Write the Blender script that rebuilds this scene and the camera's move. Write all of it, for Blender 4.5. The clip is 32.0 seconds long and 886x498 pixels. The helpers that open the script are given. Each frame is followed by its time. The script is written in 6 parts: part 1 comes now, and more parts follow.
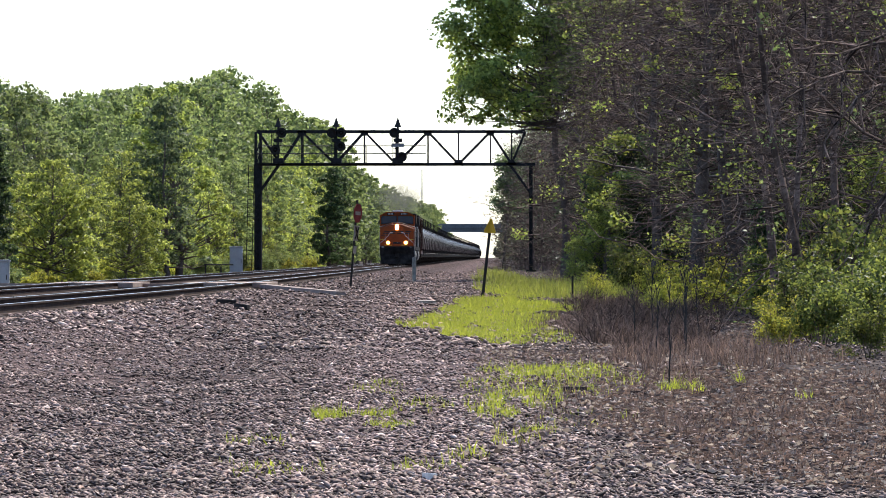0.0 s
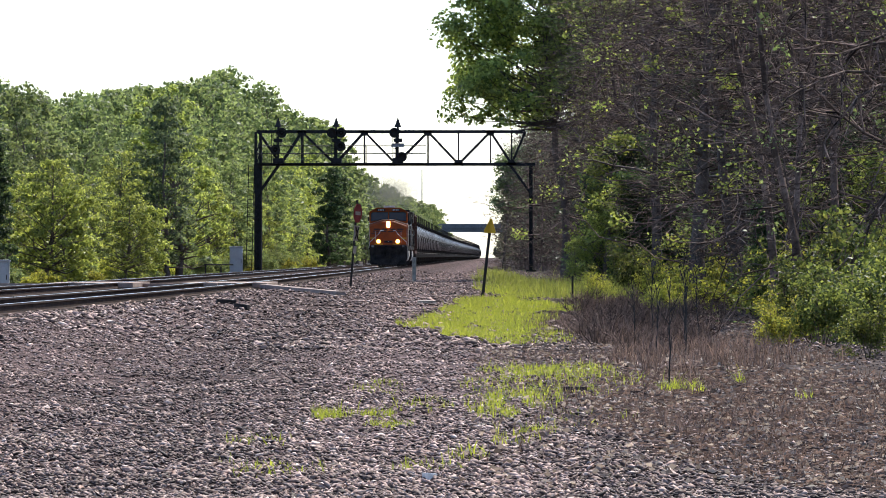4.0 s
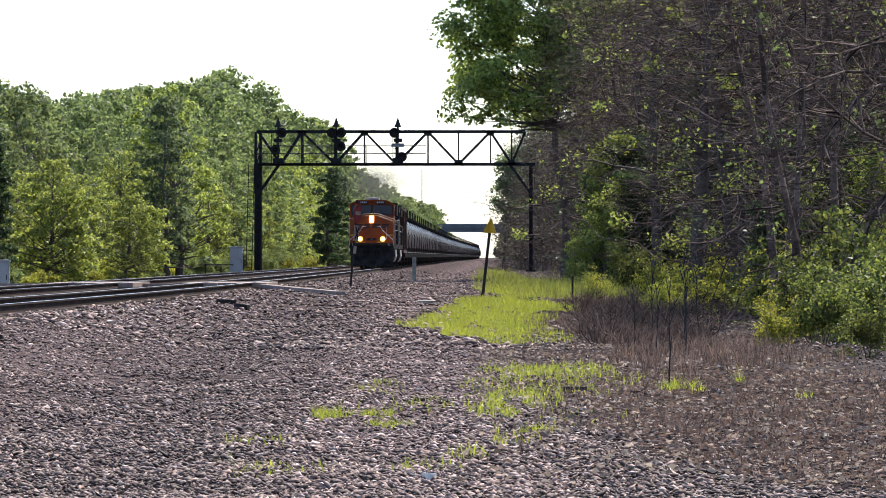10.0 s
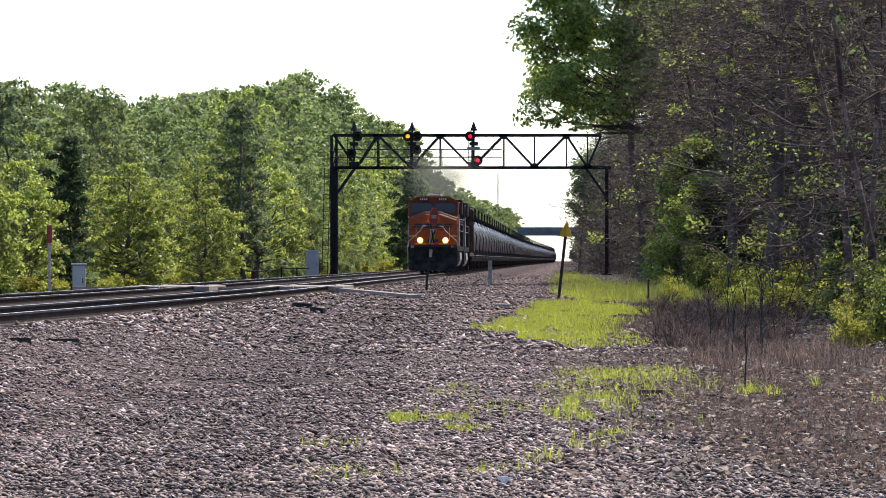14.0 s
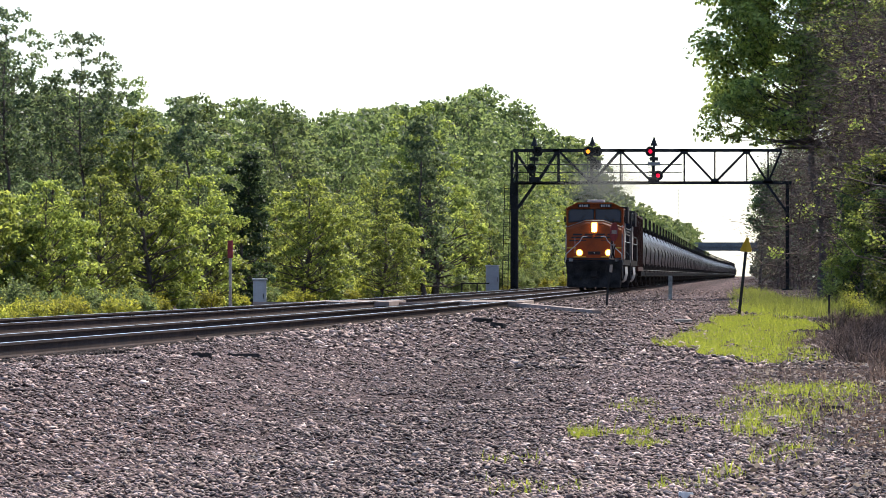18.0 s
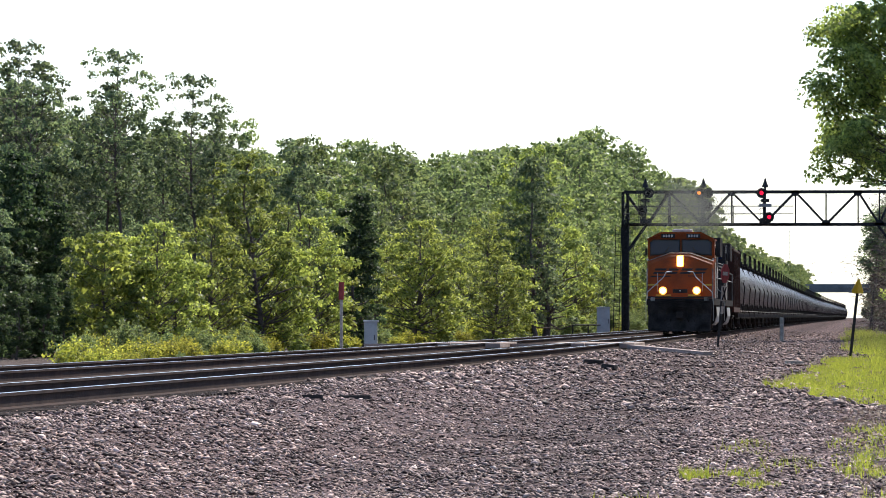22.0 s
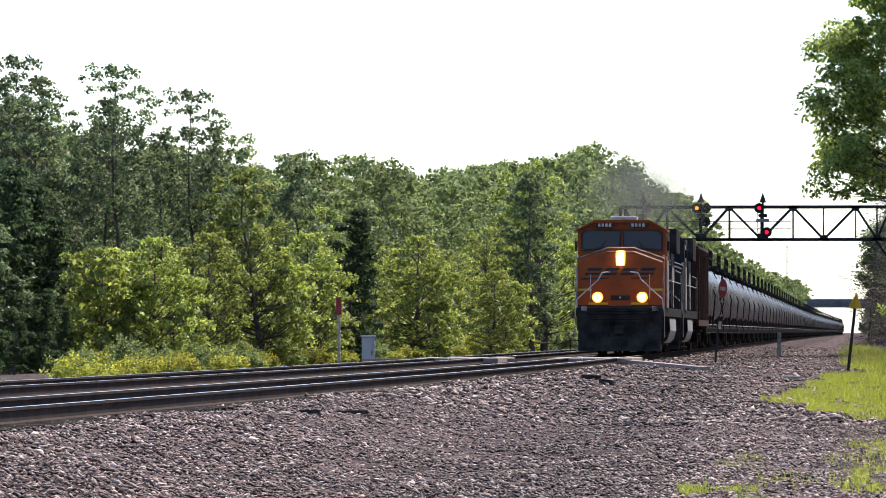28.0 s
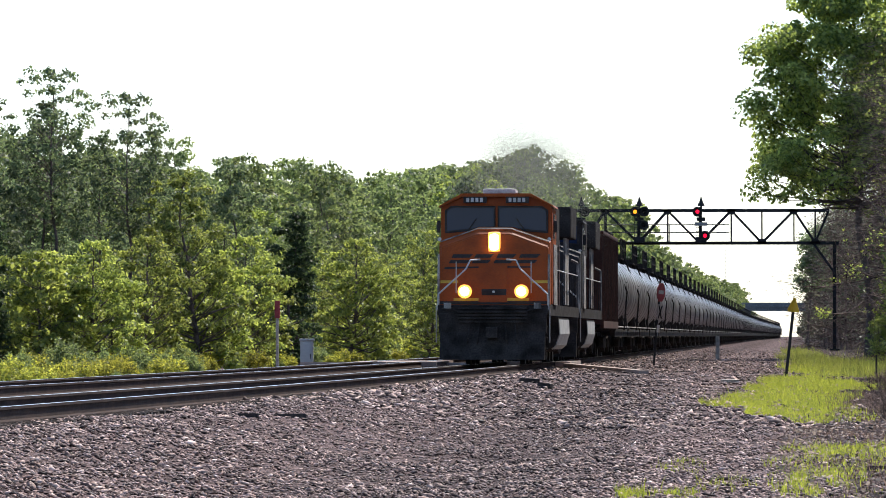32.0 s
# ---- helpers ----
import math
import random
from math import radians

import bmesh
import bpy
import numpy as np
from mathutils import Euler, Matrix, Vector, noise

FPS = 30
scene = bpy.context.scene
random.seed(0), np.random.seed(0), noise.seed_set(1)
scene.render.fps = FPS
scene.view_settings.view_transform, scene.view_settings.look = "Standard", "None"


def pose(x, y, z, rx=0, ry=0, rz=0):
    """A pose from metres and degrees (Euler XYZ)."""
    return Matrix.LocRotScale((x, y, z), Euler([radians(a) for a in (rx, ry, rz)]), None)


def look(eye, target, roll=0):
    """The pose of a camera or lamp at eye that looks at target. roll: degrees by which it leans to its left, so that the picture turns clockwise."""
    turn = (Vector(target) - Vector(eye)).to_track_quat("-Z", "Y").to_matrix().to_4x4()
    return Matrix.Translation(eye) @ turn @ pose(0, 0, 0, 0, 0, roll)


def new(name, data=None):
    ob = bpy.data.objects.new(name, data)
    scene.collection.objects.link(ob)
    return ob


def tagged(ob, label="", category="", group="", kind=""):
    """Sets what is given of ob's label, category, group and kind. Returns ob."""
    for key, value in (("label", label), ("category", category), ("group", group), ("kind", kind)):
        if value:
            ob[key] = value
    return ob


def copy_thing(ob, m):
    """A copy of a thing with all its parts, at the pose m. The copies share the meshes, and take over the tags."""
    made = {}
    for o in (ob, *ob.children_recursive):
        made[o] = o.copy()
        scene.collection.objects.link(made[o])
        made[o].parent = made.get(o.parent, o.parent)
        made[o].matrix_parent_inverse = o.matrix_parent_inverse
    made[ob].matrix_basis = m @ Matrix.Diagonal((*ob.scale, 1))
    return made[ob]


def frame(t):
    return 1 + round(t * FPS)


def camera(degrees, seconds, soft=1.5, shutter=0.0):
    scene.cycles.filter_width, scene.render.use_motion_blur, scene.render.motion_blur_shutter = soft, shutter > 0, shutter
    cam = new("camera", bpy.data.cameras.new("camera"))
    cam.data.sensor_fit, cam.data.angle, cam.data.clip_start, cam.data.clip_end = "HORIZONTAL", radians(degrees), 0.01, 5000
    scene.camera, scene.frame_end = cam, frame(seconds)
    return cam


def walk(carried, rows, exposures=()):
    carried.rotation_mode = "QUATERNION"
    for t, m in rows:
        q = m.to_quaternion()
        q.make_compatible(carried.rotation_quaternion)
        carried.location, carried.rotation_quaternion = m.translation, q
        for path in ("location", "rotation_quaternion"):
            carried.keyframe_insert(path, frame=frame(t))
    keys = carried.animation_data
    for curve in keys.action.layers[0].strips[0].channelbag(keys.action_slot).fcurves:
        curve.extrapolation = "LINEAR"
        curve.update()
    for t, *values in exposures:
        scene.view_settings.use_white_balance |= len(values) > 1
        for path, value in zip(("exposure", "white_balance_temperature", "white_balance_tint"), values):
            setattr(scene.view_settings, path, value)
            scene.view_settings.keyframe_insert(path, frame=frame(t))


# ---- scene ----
# metres; y runs along the railway away from the camera, x to the right, rail top at 0.9
F = 10500.0                      # focal length in units of a 1568-wide picture
EYE = (0.0, 0.0, 1.7)
RAIL = 0.9
VX, VY = 83.0, 13.0              # where the railway's direction lies from the first view's centre

cam = camera(2 * math.degrees(math.atan(784 / F)), 32.0, soft=0.9)

# seconds, pan and tilt from the first view (in the same units as F)
PAN = [(0.0, 0.0, 0.0), (10.0, 0.0, 0.0), (10.5, -1.0, 0.9), (11.0, -33.1, 1.1), (11.5, -67.3, 1.5),
       (12.0, -103.3, 1.5), (12.5, -131.6, 1.5), (13.0, -131.6, 1.5), (13.5, -130.2, 1.5), (15.5, -202.3, 33.1),
       (16.0, -246.4, 33.3), (16.5, -300.0, 33.4), (17.0, -353.1, 33.1), (17.5, -390.1, 33.0), (18.0, -453.2, 33.1),
       (18.5, -506.4, 32.9), (19.0, -577.5, 32.7), (19.5, -651.0, 32.8), (20.0, -652.2, 39.9), (20.5, -651.0, 66.6),
       (21.0, -651.0, 101.5), (21.5, -650.4, 108.0), (22.0, -649.6, 106.8), (22.5, -649.5, 106.3), (23.0, -650.2, 106.7),
       (23.5, -651.3, 108.2), (24.0, -651.1, 109.6), (24.5, -651.1, 135.4), (25.0, -651.1, 135.6), (25.5, -651.1, 133.8),
       (27.5, -649.6, 133.6), (28.0, -645.4, 133.5), (28.5, -645.2, 136.6), (29.0, -633.7, 136.5), (29.5, -626.6, 136.0),
       (30.0, -623.8, 132.3), (30.5, -535.2, 135.4), (31.0, -535.2, 130.2), (31.5, -535.9, 133.0), (32.0, -536.4, 139.7)]


def view(pan, tilt):
    a, e = (pan - VX) / F, (tilt + VY) / F
    way = Vector((math.sin(a) * math.cos(e), math.cos(a) * math.cos(e), math.sin(e)))
    return look(EYE, Vector(EYE) + 100 * way)


walk(cam, [(t, view(a, e)) for t, a, e in PAN])

# the sky, the sun ahead and to the right, the exposure
SUN_AZ, SUN_EL = radians(22), radians(50)       # azimuth from +y towards +x
world = bpy.data.worlds.new("sky")
scene.world = world
world.use_nodes = True
wn = world.node_tree.nodes
sky = wn.new("ShaderNodeTexSky")
sky.sky_type, sky.sun_disc = "NISHITA", False
sky.sun_elevation, sky.sun_rotation = SUN_EL, SUN_AZ
sky.air_density, sky.dust_density, sky.ozone_density = 0.9, 0.7, 2.0
cool = wn.new("ShaderNodeMix")
cool.data_type, cool.blend_type = "RGBA", "MULTIPLY"
cool.inputs["Factor"].default_value, cool.inputs["B"].default_value = 1.0, (0.915, 0.98, 1.07, 1)
world.node_tree.links.new(sky.outputs[0], cool.inputs["A"])
world.node_tree.links.new(cool.outputs["Result"], wn["Background"].inputs[0])
wn["Background"].inputs[1].default_value = 0.125
sun = new("sun", bpy.data.lights.new("sun", "SUN"))
sun.data.energy, sun.data.angle, sun.data.color = 4.15, radians(0.55), (1.0, 0.95, 0.87)
toward = Vector((math.sin(SUN_AZ) * math.cos(SUN_EL), math.cos(SUN_AZ) * math.cos(SUN_EL), math.sin(SUN_EL)))
sun.matrix_world = look(toward * 300, (0, 0, 0))
scene.view_settings.exposure = 0.92


# ---- materials ----
def mat(name, color, rough=0.8, metal=0.0, var=0.25, scale=3.0, fine=40.0, bump=0.3, dist=0.01, spec=0.4, island=False,
        tint=None, randomize=0.0):
    """A surface with broad stains and fine grain; tint: the stains' colour."""
    m = bpy.data.materials.new(name)
    m.use_nodes = True
    n, l = m.node_tree.nodes, m.node_tree.links
    b = n["Principled BSDF"]
    b.inputs["Roughness"].default_value, b.inputs["Metallic"].default_value = rough, metal
    b.inputs["Specular IOR Level"].default_value = spec
    tc = n.new("ShaderNodeTexCoord")
    big, small = n.new("ShaderNodeTexNoise"), n.new("ShaderNodeTexNoise")
    big.inputs["Scale"].default_value, big.inputs["Detail"].default_value = scale, 5
    small.inputs["Scale"].default_value, small.inputs["Detail"].default_value = fine, 4
    for t in (big, small):
        l.new(tc.outputs["Object"], t.inputs["Vector"])
    ramp = n.new("ShaderNodeMapRange")
    ramp.inputs["From Min"].default_value, ramp.inputs["From Max"].default_value = 0.35, 0.68
    l.new(big.outputs["Fac"], ramp.inputs["Value"])
    mix = n.new("ShaderNodeMix")
    mix.data_type = "RGBA"
    t = tint or tuple(c * (1 - var * 1.6) for c in color)
    mix.inputs["A"].default_value, mix.inputs["B"].default_value = (*color, 1), (*t, 1)
    l.new(ramp.outputs["Result"], mix.inputs["Factor"])
    hsv = n.new("ShaderNodeHueSaturation")
    l.new(mix.outputs["Result"], hsv.inputs["Color"])
    val = n.new("ShaderNodeMapRange")
    val.inputs["From Min"].default_value, val.inputs["From Max"].default_value = 0.3, 0.7
    val.inputs["To Min"].default_value, val.inputs["To Max"].default_value = 1 - var, 1 + var
    l.new(small.outputs["Fac"], val.inputs["Value"])
    out = val.outputs["Result"]
    if randomize:
        src = n.new("ShaderNodeNewGeometry").outputs["Random Per Island"] if island else n.new("ShaderNodeObjectInfo").outputs["Random"]
        r = n.new("ShaderNodeMapRange")
        r.inputs["To Min"].default_value, r.inputs["To Max"].default_value = 1 - randomize, 1 + randomize
        l.new(src, r.inputs["Value"])
        mul = n.new("ShaderNodeMath")
        mul.operation = "MULTIPLY"
        l.new(out, mul.inputs[0]), l.new(r.outputs["Result"], mul.inputs[1])
        out = mul.outputs[0]
    l.new(out, hsv.inputs["Value"])
    l.new(hsv.outputs["Color"], b.inputs["Base Color"])
    if bump:
        bn = n.new("ShaderNodeBump")
        bn.inputs["Strength"].default_value, bn.inputs["Distance"].default_value = bump, dist
        l.new(small.outputs["Fac"], bn.inputs["Height"])
        l.new(bn.outputs["Normal"], b.inputs["Normal"])
    return m


def leaf_mat(name, dark, light, glow, hue=0.02):
    """Leaves: each one its own shade, and light comes through them."""
    m = bpy.data.materials.new(name)
    m.use_nodes = True
    n, l = m.node_tree.nodes, m.node_tree.links
    b, out = n["Principled BSDF"], n["Material Output"]
    b.inputs["Roughness"].default_value, b.inputs["Specular IOR Level"].default_value = 0.45, 0.16
    geo, info = n.new("ShaderNodeNewGeometry"), n.new("ShaderNodeObjectInfo")
    mix = n.new("ShaderNodeMix")
    mix.data_type = "RGBA"
    mix.inputs["A"].default_value, mix.inputs["B"].default_value = (*dark, 1), (*light, 1)
    l.new(geo.outputs["Random Per Island"], mix.inputs["Factor"])
    hsv = n.new("ShaderNodeHueSaturation")
    l.new(mix.outputs["Result"], hsv.inputs["Color"])
    h, v = n.new("ShaderNodeMapRange"), n.new("ShaderNodeMapRange")
    h.inputs["To Min"].default_value, h.inputs["To Max"].default_value = 0.5 - hue, 0.5 + hue
    v.inputs["To Min"].default_value, v.inputs["To Max"].default_value = 0.7, 1.3
    l.new(info.outputs["Random"], h.inputs["Value"]), l.new(info.outputs["Random"], v.inputs["Value"])
    l.new(h.outputs["Result"], hsv.inputs["Hue"]), l.new(v.outputs["Result"], hsv.inputs["Value"])
    l.new(hsv.outputs["Color"], b.inputs["Base Color"])
    tr, add = n.new("ShaderNodeBsdfTranslucent"), n.new("ShaderNodeMixShader")
    tint = n.new("ShaderNodeMix")
    tint.data_type, tint.blend_type = "RGBA", "MULTIPLY"
    tint.inputs["Factor"].default_value = 1.0
    tint.inputs["B"].default_value = (*glow, 1)
    l.new(hsv.outputs["Color"], tint.inputs["A"])
    l.new(tint.outputs["Result"], tr.inputs["Color"])
    add.inputs["Fac"].default_value = 0.58
    l.new(b.outputs[0], add.inputs[1]), l.new(tr.outputs[0], add.inputs[2])
    l.new(add.outputs[0], out.inputs["Surface"])
    return m


def lamp_mat(name, color, strength):
    m = bpy.data.materials.new(name)
    m.use_nodes = True
    b = m.node_tree.nodes["Principled BSDF"]
    b.inputs["Base Color"].default_value = (*color, 1)
    b.inputs["Emission Color"].default_value = (*color, 1)
    b.inputs["Emission Strength"].default_value = strength
    return m


def glass_mat(name, color, spec=0.14):
    m = bpy.data.materials.new(name)
    m.use_nodes = True
    b = m.node_tree.nodes["Principled BSDF"]
    b.inputs["Base Color"].default_value, b.inputs["Roughness"].default_value = (*color, 1), 0.06
    b.inputs["Specular IOR Level"].default_value = spec
    return m


def worn_path(n, l, pos, most):
    """How much paler the driven strip of dusty fine gravel beside the track is than the ballast: from 1 to most. The
    left side is brightened on top of it.
    """
    xyz, wide = n.new("ShaderNodeSeparateXYZ"), n.new("ShaderNodeTexNoise")
    l.new(pos, xyz.inputs[0])
    wide.inputs["Scale"].default_value, wide.inputs["Detail"].default_value = 0.8, 5
    l.new(pos, wide.inputs["Vector"])
    line, wob, away = n.new("ShaderNodeMath"), n.new("ShaderNodeMath"), n.new("ShaderNodeMath")
    line.operation, wob.operation, away.operation = "MULTIPLY_ADD", "MULTIPLY_ADD", "ABSOLUTE"
    line.inputs[1].default_value, line.inputs[2].default_value = 0.0095, 0.25      # drifts towards the crossing
    near = n.new("ShaderNodeMath")
    near.operation = "MINIMUM"
    near.inputs[1].default_value = 190.0
    l.new(xyz.outputs[1], near.inputs[0])
    l.new(near.outputs[0], line.inputs[0])
    at = n.new("ShaderNodeMath")
    l.new(line.outputs[0], at.inputs[0]), l.new(xyz.outputs[0], at.inputs[1])
    wob.inputs[1].default_value = 2.4
    l.new(wide.outputs["Fac"], wob.inputs[0]), l.new(at.outputs[0], wob.inputs[2])
    mid = n.new("ShaderNodeMath")
    mid.inputs[1].default_value = -1.2
    l.new(wob.outputs[0], mid.inputs[0])
    l.new(mid.outputs[0], away.inputs[0])
    out = n.new("ShaderNodeMapRange")
    out.interpolation_type = "SMOOTHSTEP"
    out.inputs["From Min"].default_value, out.inputs["From Max"].default_value = 0.5, 2.2
    out.inputs["To Min"].default_value, out.inputs["To Max"].default_value = most, 1.0
    l.new(away.outputs[0], out.inputs["Value"])
    edge = n.new("ShaderNodeMapRange")          # stone colour brightened further left, towards the track
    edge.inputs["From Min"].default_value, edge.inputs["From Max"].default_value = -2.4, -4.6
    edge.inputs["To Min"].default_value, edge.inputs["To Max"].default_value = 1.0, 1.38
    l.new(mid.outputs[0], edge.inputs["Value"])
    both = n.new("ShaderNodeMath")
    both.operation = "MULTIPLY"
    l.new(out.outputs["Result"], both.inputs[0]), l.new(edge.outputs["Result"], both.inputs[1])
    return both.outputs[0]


def ground_mat():
    """Ballast of crushed pinkish-grey stone, going over into dark litter on the right-hand side."""
    m = bpy.data.materials.new("ballast and soil")
    m.use_nodes = True
    n, l = m.node_tree.nodes, m.node_tree.links
    b = n["Principled BSDF"]
    b.inputs["Roughness"].default_value, b.inputs["Specular IOR Level"].default_value = 0.95, 0.05
    geo = n.new("ShaderNodeNewGeometry")
    pos = geo.outputs["Position"]
    vor, edge = n.new("ShaderNodeTexVoronoi"), n.new("ShaderNodeTexVoronoi")
    edge.feature = "DISTANCE_TO_EDGE"
    for v in (vor, edge):
        v.inputs["Scale"].default_value = 13.0
        l.new(pos, v.inputs["Vector"])
    stone = n.new("ShaderNodeValToRGB")
    e = stone.color_ramp.elements
    e[0].color, e[1].color = (0.02, 0.0138, 0.0128, 1), (0.16, 0.11, 0.103, 1)
    mid = e.new(0.5)
    mid.color = (0.06, 0.041, 0.038, 1)
    sep = n.new("ShaderNodeSeparateColor")
    l.new(vor.outputs["Color"], sep.inputs[0])
    l.new(sep.outputs[0], stone.inputs["Fac"])
    big = n.new("ShaderNodeTexNoise")
    big.inputs["Scale"].default_value, big.inputs["Detail"].default_value = 0.35, 6
    l.new(pos, big.inputs["Vector"])
    # litter to the right of the ballast
    xyz = n.new("ShaderNodeSeparateXYZ")
    l.new(pos, xyz.inputs[0])
    wob = n.new("ShaderNodeMath")
    wob.operation = "MULTIPLY_ADD"
    wob.inputs[1].default_value, wob.inputs[2].default_value = 5.0, -2.5
    l.new(big.outputs["Fac"], wob.inputs[0])
    add = n.new("ShaderNodeMath")
    l.new(xyz.outputs[0], add.inputs[0]), l.new(wob.outputs[0], add.inputs[1])
    side = n.new("ShaderNodeMapRange")
    side.inputs["From Min"].default_value, side.inputs["From Max"].default_value = 0.8, 4.2
    l.new(add.outputs[0], side.inputs["Value"])
    soil = n.new("ShaderNodeTexNoise")
    soil.inputs["Scale"].default_value, soil.inputs["Detail"].default_value = 9, 8
    l.new(pos, soil.inputs["Vector"])
    sr = n.new("ShaderNodeValToRGB")
    sr.color_ramp.elements[0].position, sr.color_ramp.elements[1].position = 0.32, 0.7
    sr.color_ramp.elements[0].color, sr.color_ramp.elements[1].color = (0.025, 0.019, 0.0165, 1), (0.112, 0.085, 0.073, 1)
    l.new(soil.outputs["Fac"], sr.inputs["Fac"])
    left = n.new("ShaderNodeMapRange")     # beyond the tracks: soil again
    left.inputs["From Min"].default_value, left.inputs["From Max"].default_value = -17.0, -19.5
    l.new(add.outputs[0], left.inputs["Value"])
    mx = n.new("ShaderNodeMath")
    mx.operation = "MAXIMUM"
    l.new(side.outputs["Result"], mx.inputs[0]), l.new(left.outputs["Result"], mx.inputs[1])
    mix = n.new("ShaderNodeMix")
    mix.data_type = "RGBA"
    l.new(mx.outputs[0], mix.inputs["Factor"])
    l.new(stone.outputs["Color"], mix.inputs["A"]), l.new(sr.outputs["Color"], mix.inputs["B"])
    hsv = n.new("ShaderNodeHueSaturation")
    l.new(mix.outputs["Result"], hsv.inputs["Color"])
    vr = n.new("ShaderNodeMapRange")
    vr.inputs["To Min"].default_value, vr.inputs["To Max"].default_value = 0.65, 1.3
    l.new(big.outputs["Fac"], vr.inputs["Value"])
    mul = n.new("ShaderNodeMath")
    mul.operation = "MULTIPLY"
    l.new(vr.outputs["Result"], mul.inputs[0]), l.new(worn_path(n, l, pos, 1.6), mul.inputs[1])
    l.new(mul.outputs[0], hsv.inputs["Value"])
    l.new(hsv.outputs["Color"], b.inputs["Base Color"])
    bn = n.new("ShaderNodeBump")
    bn.inputs["Strength"].default_value, bn.inputs["Distance"].default_value = 1.0, 0.05
    hs = n.new("ShaderNodeMath")
    hs.operation = "ADD"
    l.new(edge.outputs["Distance"], hs.inputs[0]), l.new(sep.outputs[1], hs.inputs[1])
    l.new(hs.outputs[0], bn.inputs["Height"])
    l.new(bn.outputs["Normal"], b.inputs["Normal"])
    return m


def stone_mat():
    """Crushed stone: most pieces dark and brownish pink, a few pale."""
    m = bpy.data.materials.new("crushed pinkish-brown stone")
    m.use_nodes = True
    n, l = m.node_tree.nodes, m.node_tree.links
    b = n["Principled BSDF"]
    b.inputs["Roughness"].default_value, b.inputs["Specular IOR Level"].default_value = 0.6, 0.08
    geo, ramp = n.new("ShaderNodeNewGeometry"), n.new("ShaderNodeValToRGB")
    e = ramp.color_ramp.elements
    e[0].color, e[1].color = (0.02, 0.0132, 0.012, 1), (0.50, 0.38, 0.325, 1)
    for at, c in ((0.3, (0.088, 0.058, 0.048, 1)), (0.74, (0.25, 0.168, 0.14, 1)), (0.94, (0.36, 0.252, 0.212, 1))):
        e.new(at).color = c
    l.new(geo.outputs["Random Per Island"], ramp.inputs["Fac"])
    grain = n.new("ShaderNodeTexNoise")
    grain.inputs["Scale"].default_value, grain.inputs["Detail"].default_value = 45, 5
    l.new(geo.outputs["Position"], grain.inputs["Vector"])
    wide = n.new("ShaderNodeTexNoise")
    wide.inputs["Scale"].default_value, wide.inputs["Detail"].default_value = 0.4, 4
    l.new(geo.outputs["Position"], wide.inputs["Vector"])
    add = n.new("ShaderNodeMath")
    l.new(grain.outputs["Fac"], add.inputs[0]), l.new(wide.outputs["Fac"], add.inputs[1])
    vr, hsv = n.new("ShaderNodeMapRange"), n.new("ShaderNodeHueSaturation")
    vr.inputs["From Min"].default_value, vr.inputs["From Max"].default_value = 0.6, 1.4
    vr.inputs["To Min"].default_value, vr.inputs["To Max"].default_value = 0.55, 1.35
    l.new(add.outputs[0], vr.inputs["Value"])
    pale_by = worn_path(n, l, geo.outputs["Position"], 1.4)
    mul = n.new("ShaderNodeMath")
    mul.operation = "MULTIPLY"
    l.new(vr.outputs["Result"], mul.inputs[0]), l.new(pale_by, mul.inputs[1])
    l.new(ramp.outputs["Color"], hsv.inputs["Color"]), l.new(mul.outputs[0], hsv.inputs["Value"])
    l.new(hsv.outputs["Color"], b.inputs["Base Color"])
    return m


GROUND = ground_mat()
RAIL_SIDE = mat("rusty rail steel", (0.048, 0.027, 0.021), 0.9, 0.0, 0.3, 2.0, 30, spec=0.1)
RAIL_TOP = mat("polished rail head", (0.55, 0.54, 0.53), 0.28, 1.0, 0.15, 1.0, 20, bump=0.05)
TIE = mat("weathered tie wood", (0.06, 0.045, 0.038), 0.95, 0, 0.35, 2, 25, bump=0.6, spec=0.08)
BOARD = mat("bleached crossing planks", (0.34, 0.25, 0.205), 0.9, 0, 0.25, 2, 30, bump=0.4)
BARK = mat("grey-brown bark", (0.13, 0.10, 0.085), 0.9, 0, 0.35, 2.5, 18, bump=0.8, dist=0.03)
TWIG = mat("dry grey-brown twigs", (0.2, 0.14, 0.114), 0.9, 0, 0.5, 1.5, 12, bump=0, spec=0.08, island=True, randomize=0.7)
LEAF = leaf_mat("green leaves", (0.07, 0.1, 0.044), (0.232, 0.265, 0.115), (1.42, 1.4, 1.0), 0.012)
LEAF_DEEP = leaf_mat("deep green leaves", (0.062, 0.088, 0.05), (0.19, 0.22, 0.115), (1.3, 1.35, 1.05), 0.01)
LEAF_GOLD = leaf_mat("yellow-green spring leaves", (0.13, 0.155, 0.04), (0.39, 0.385, 0.095), (1.5, 1.4, 0.75), 0.01)
LEAF_BUSH = leaf_mat("fresh green bush leaves", (0.04, 0.06, 0.024), (0.19, 0.21, 0.07), (1.45, 1.4, 0.85), 0.012)
LEAF_LIGHT = leaf_mat("light yellow-green leaves", (0.095, 0.127, 0.042), (0.36, 0.395, 0.122), (1.48, 1.43, 0.88), 0.006)
LEAF_OAK = leaf_mat("olive-green oak leaves", (0.082, 0.112, 0.04), (0.32, 0.36, 0.118), (1.48, 1.44, 0.88), 0.005)
# haze over the distant woods is put into these two leaf colours
LEAF_PALE = leaf_mat("olive-green leaves paled for haze", (0.082, 0.11, 0.05), (0.215, 0.25, 0.118), (1.38, 1.38, 0.95), 0.01)
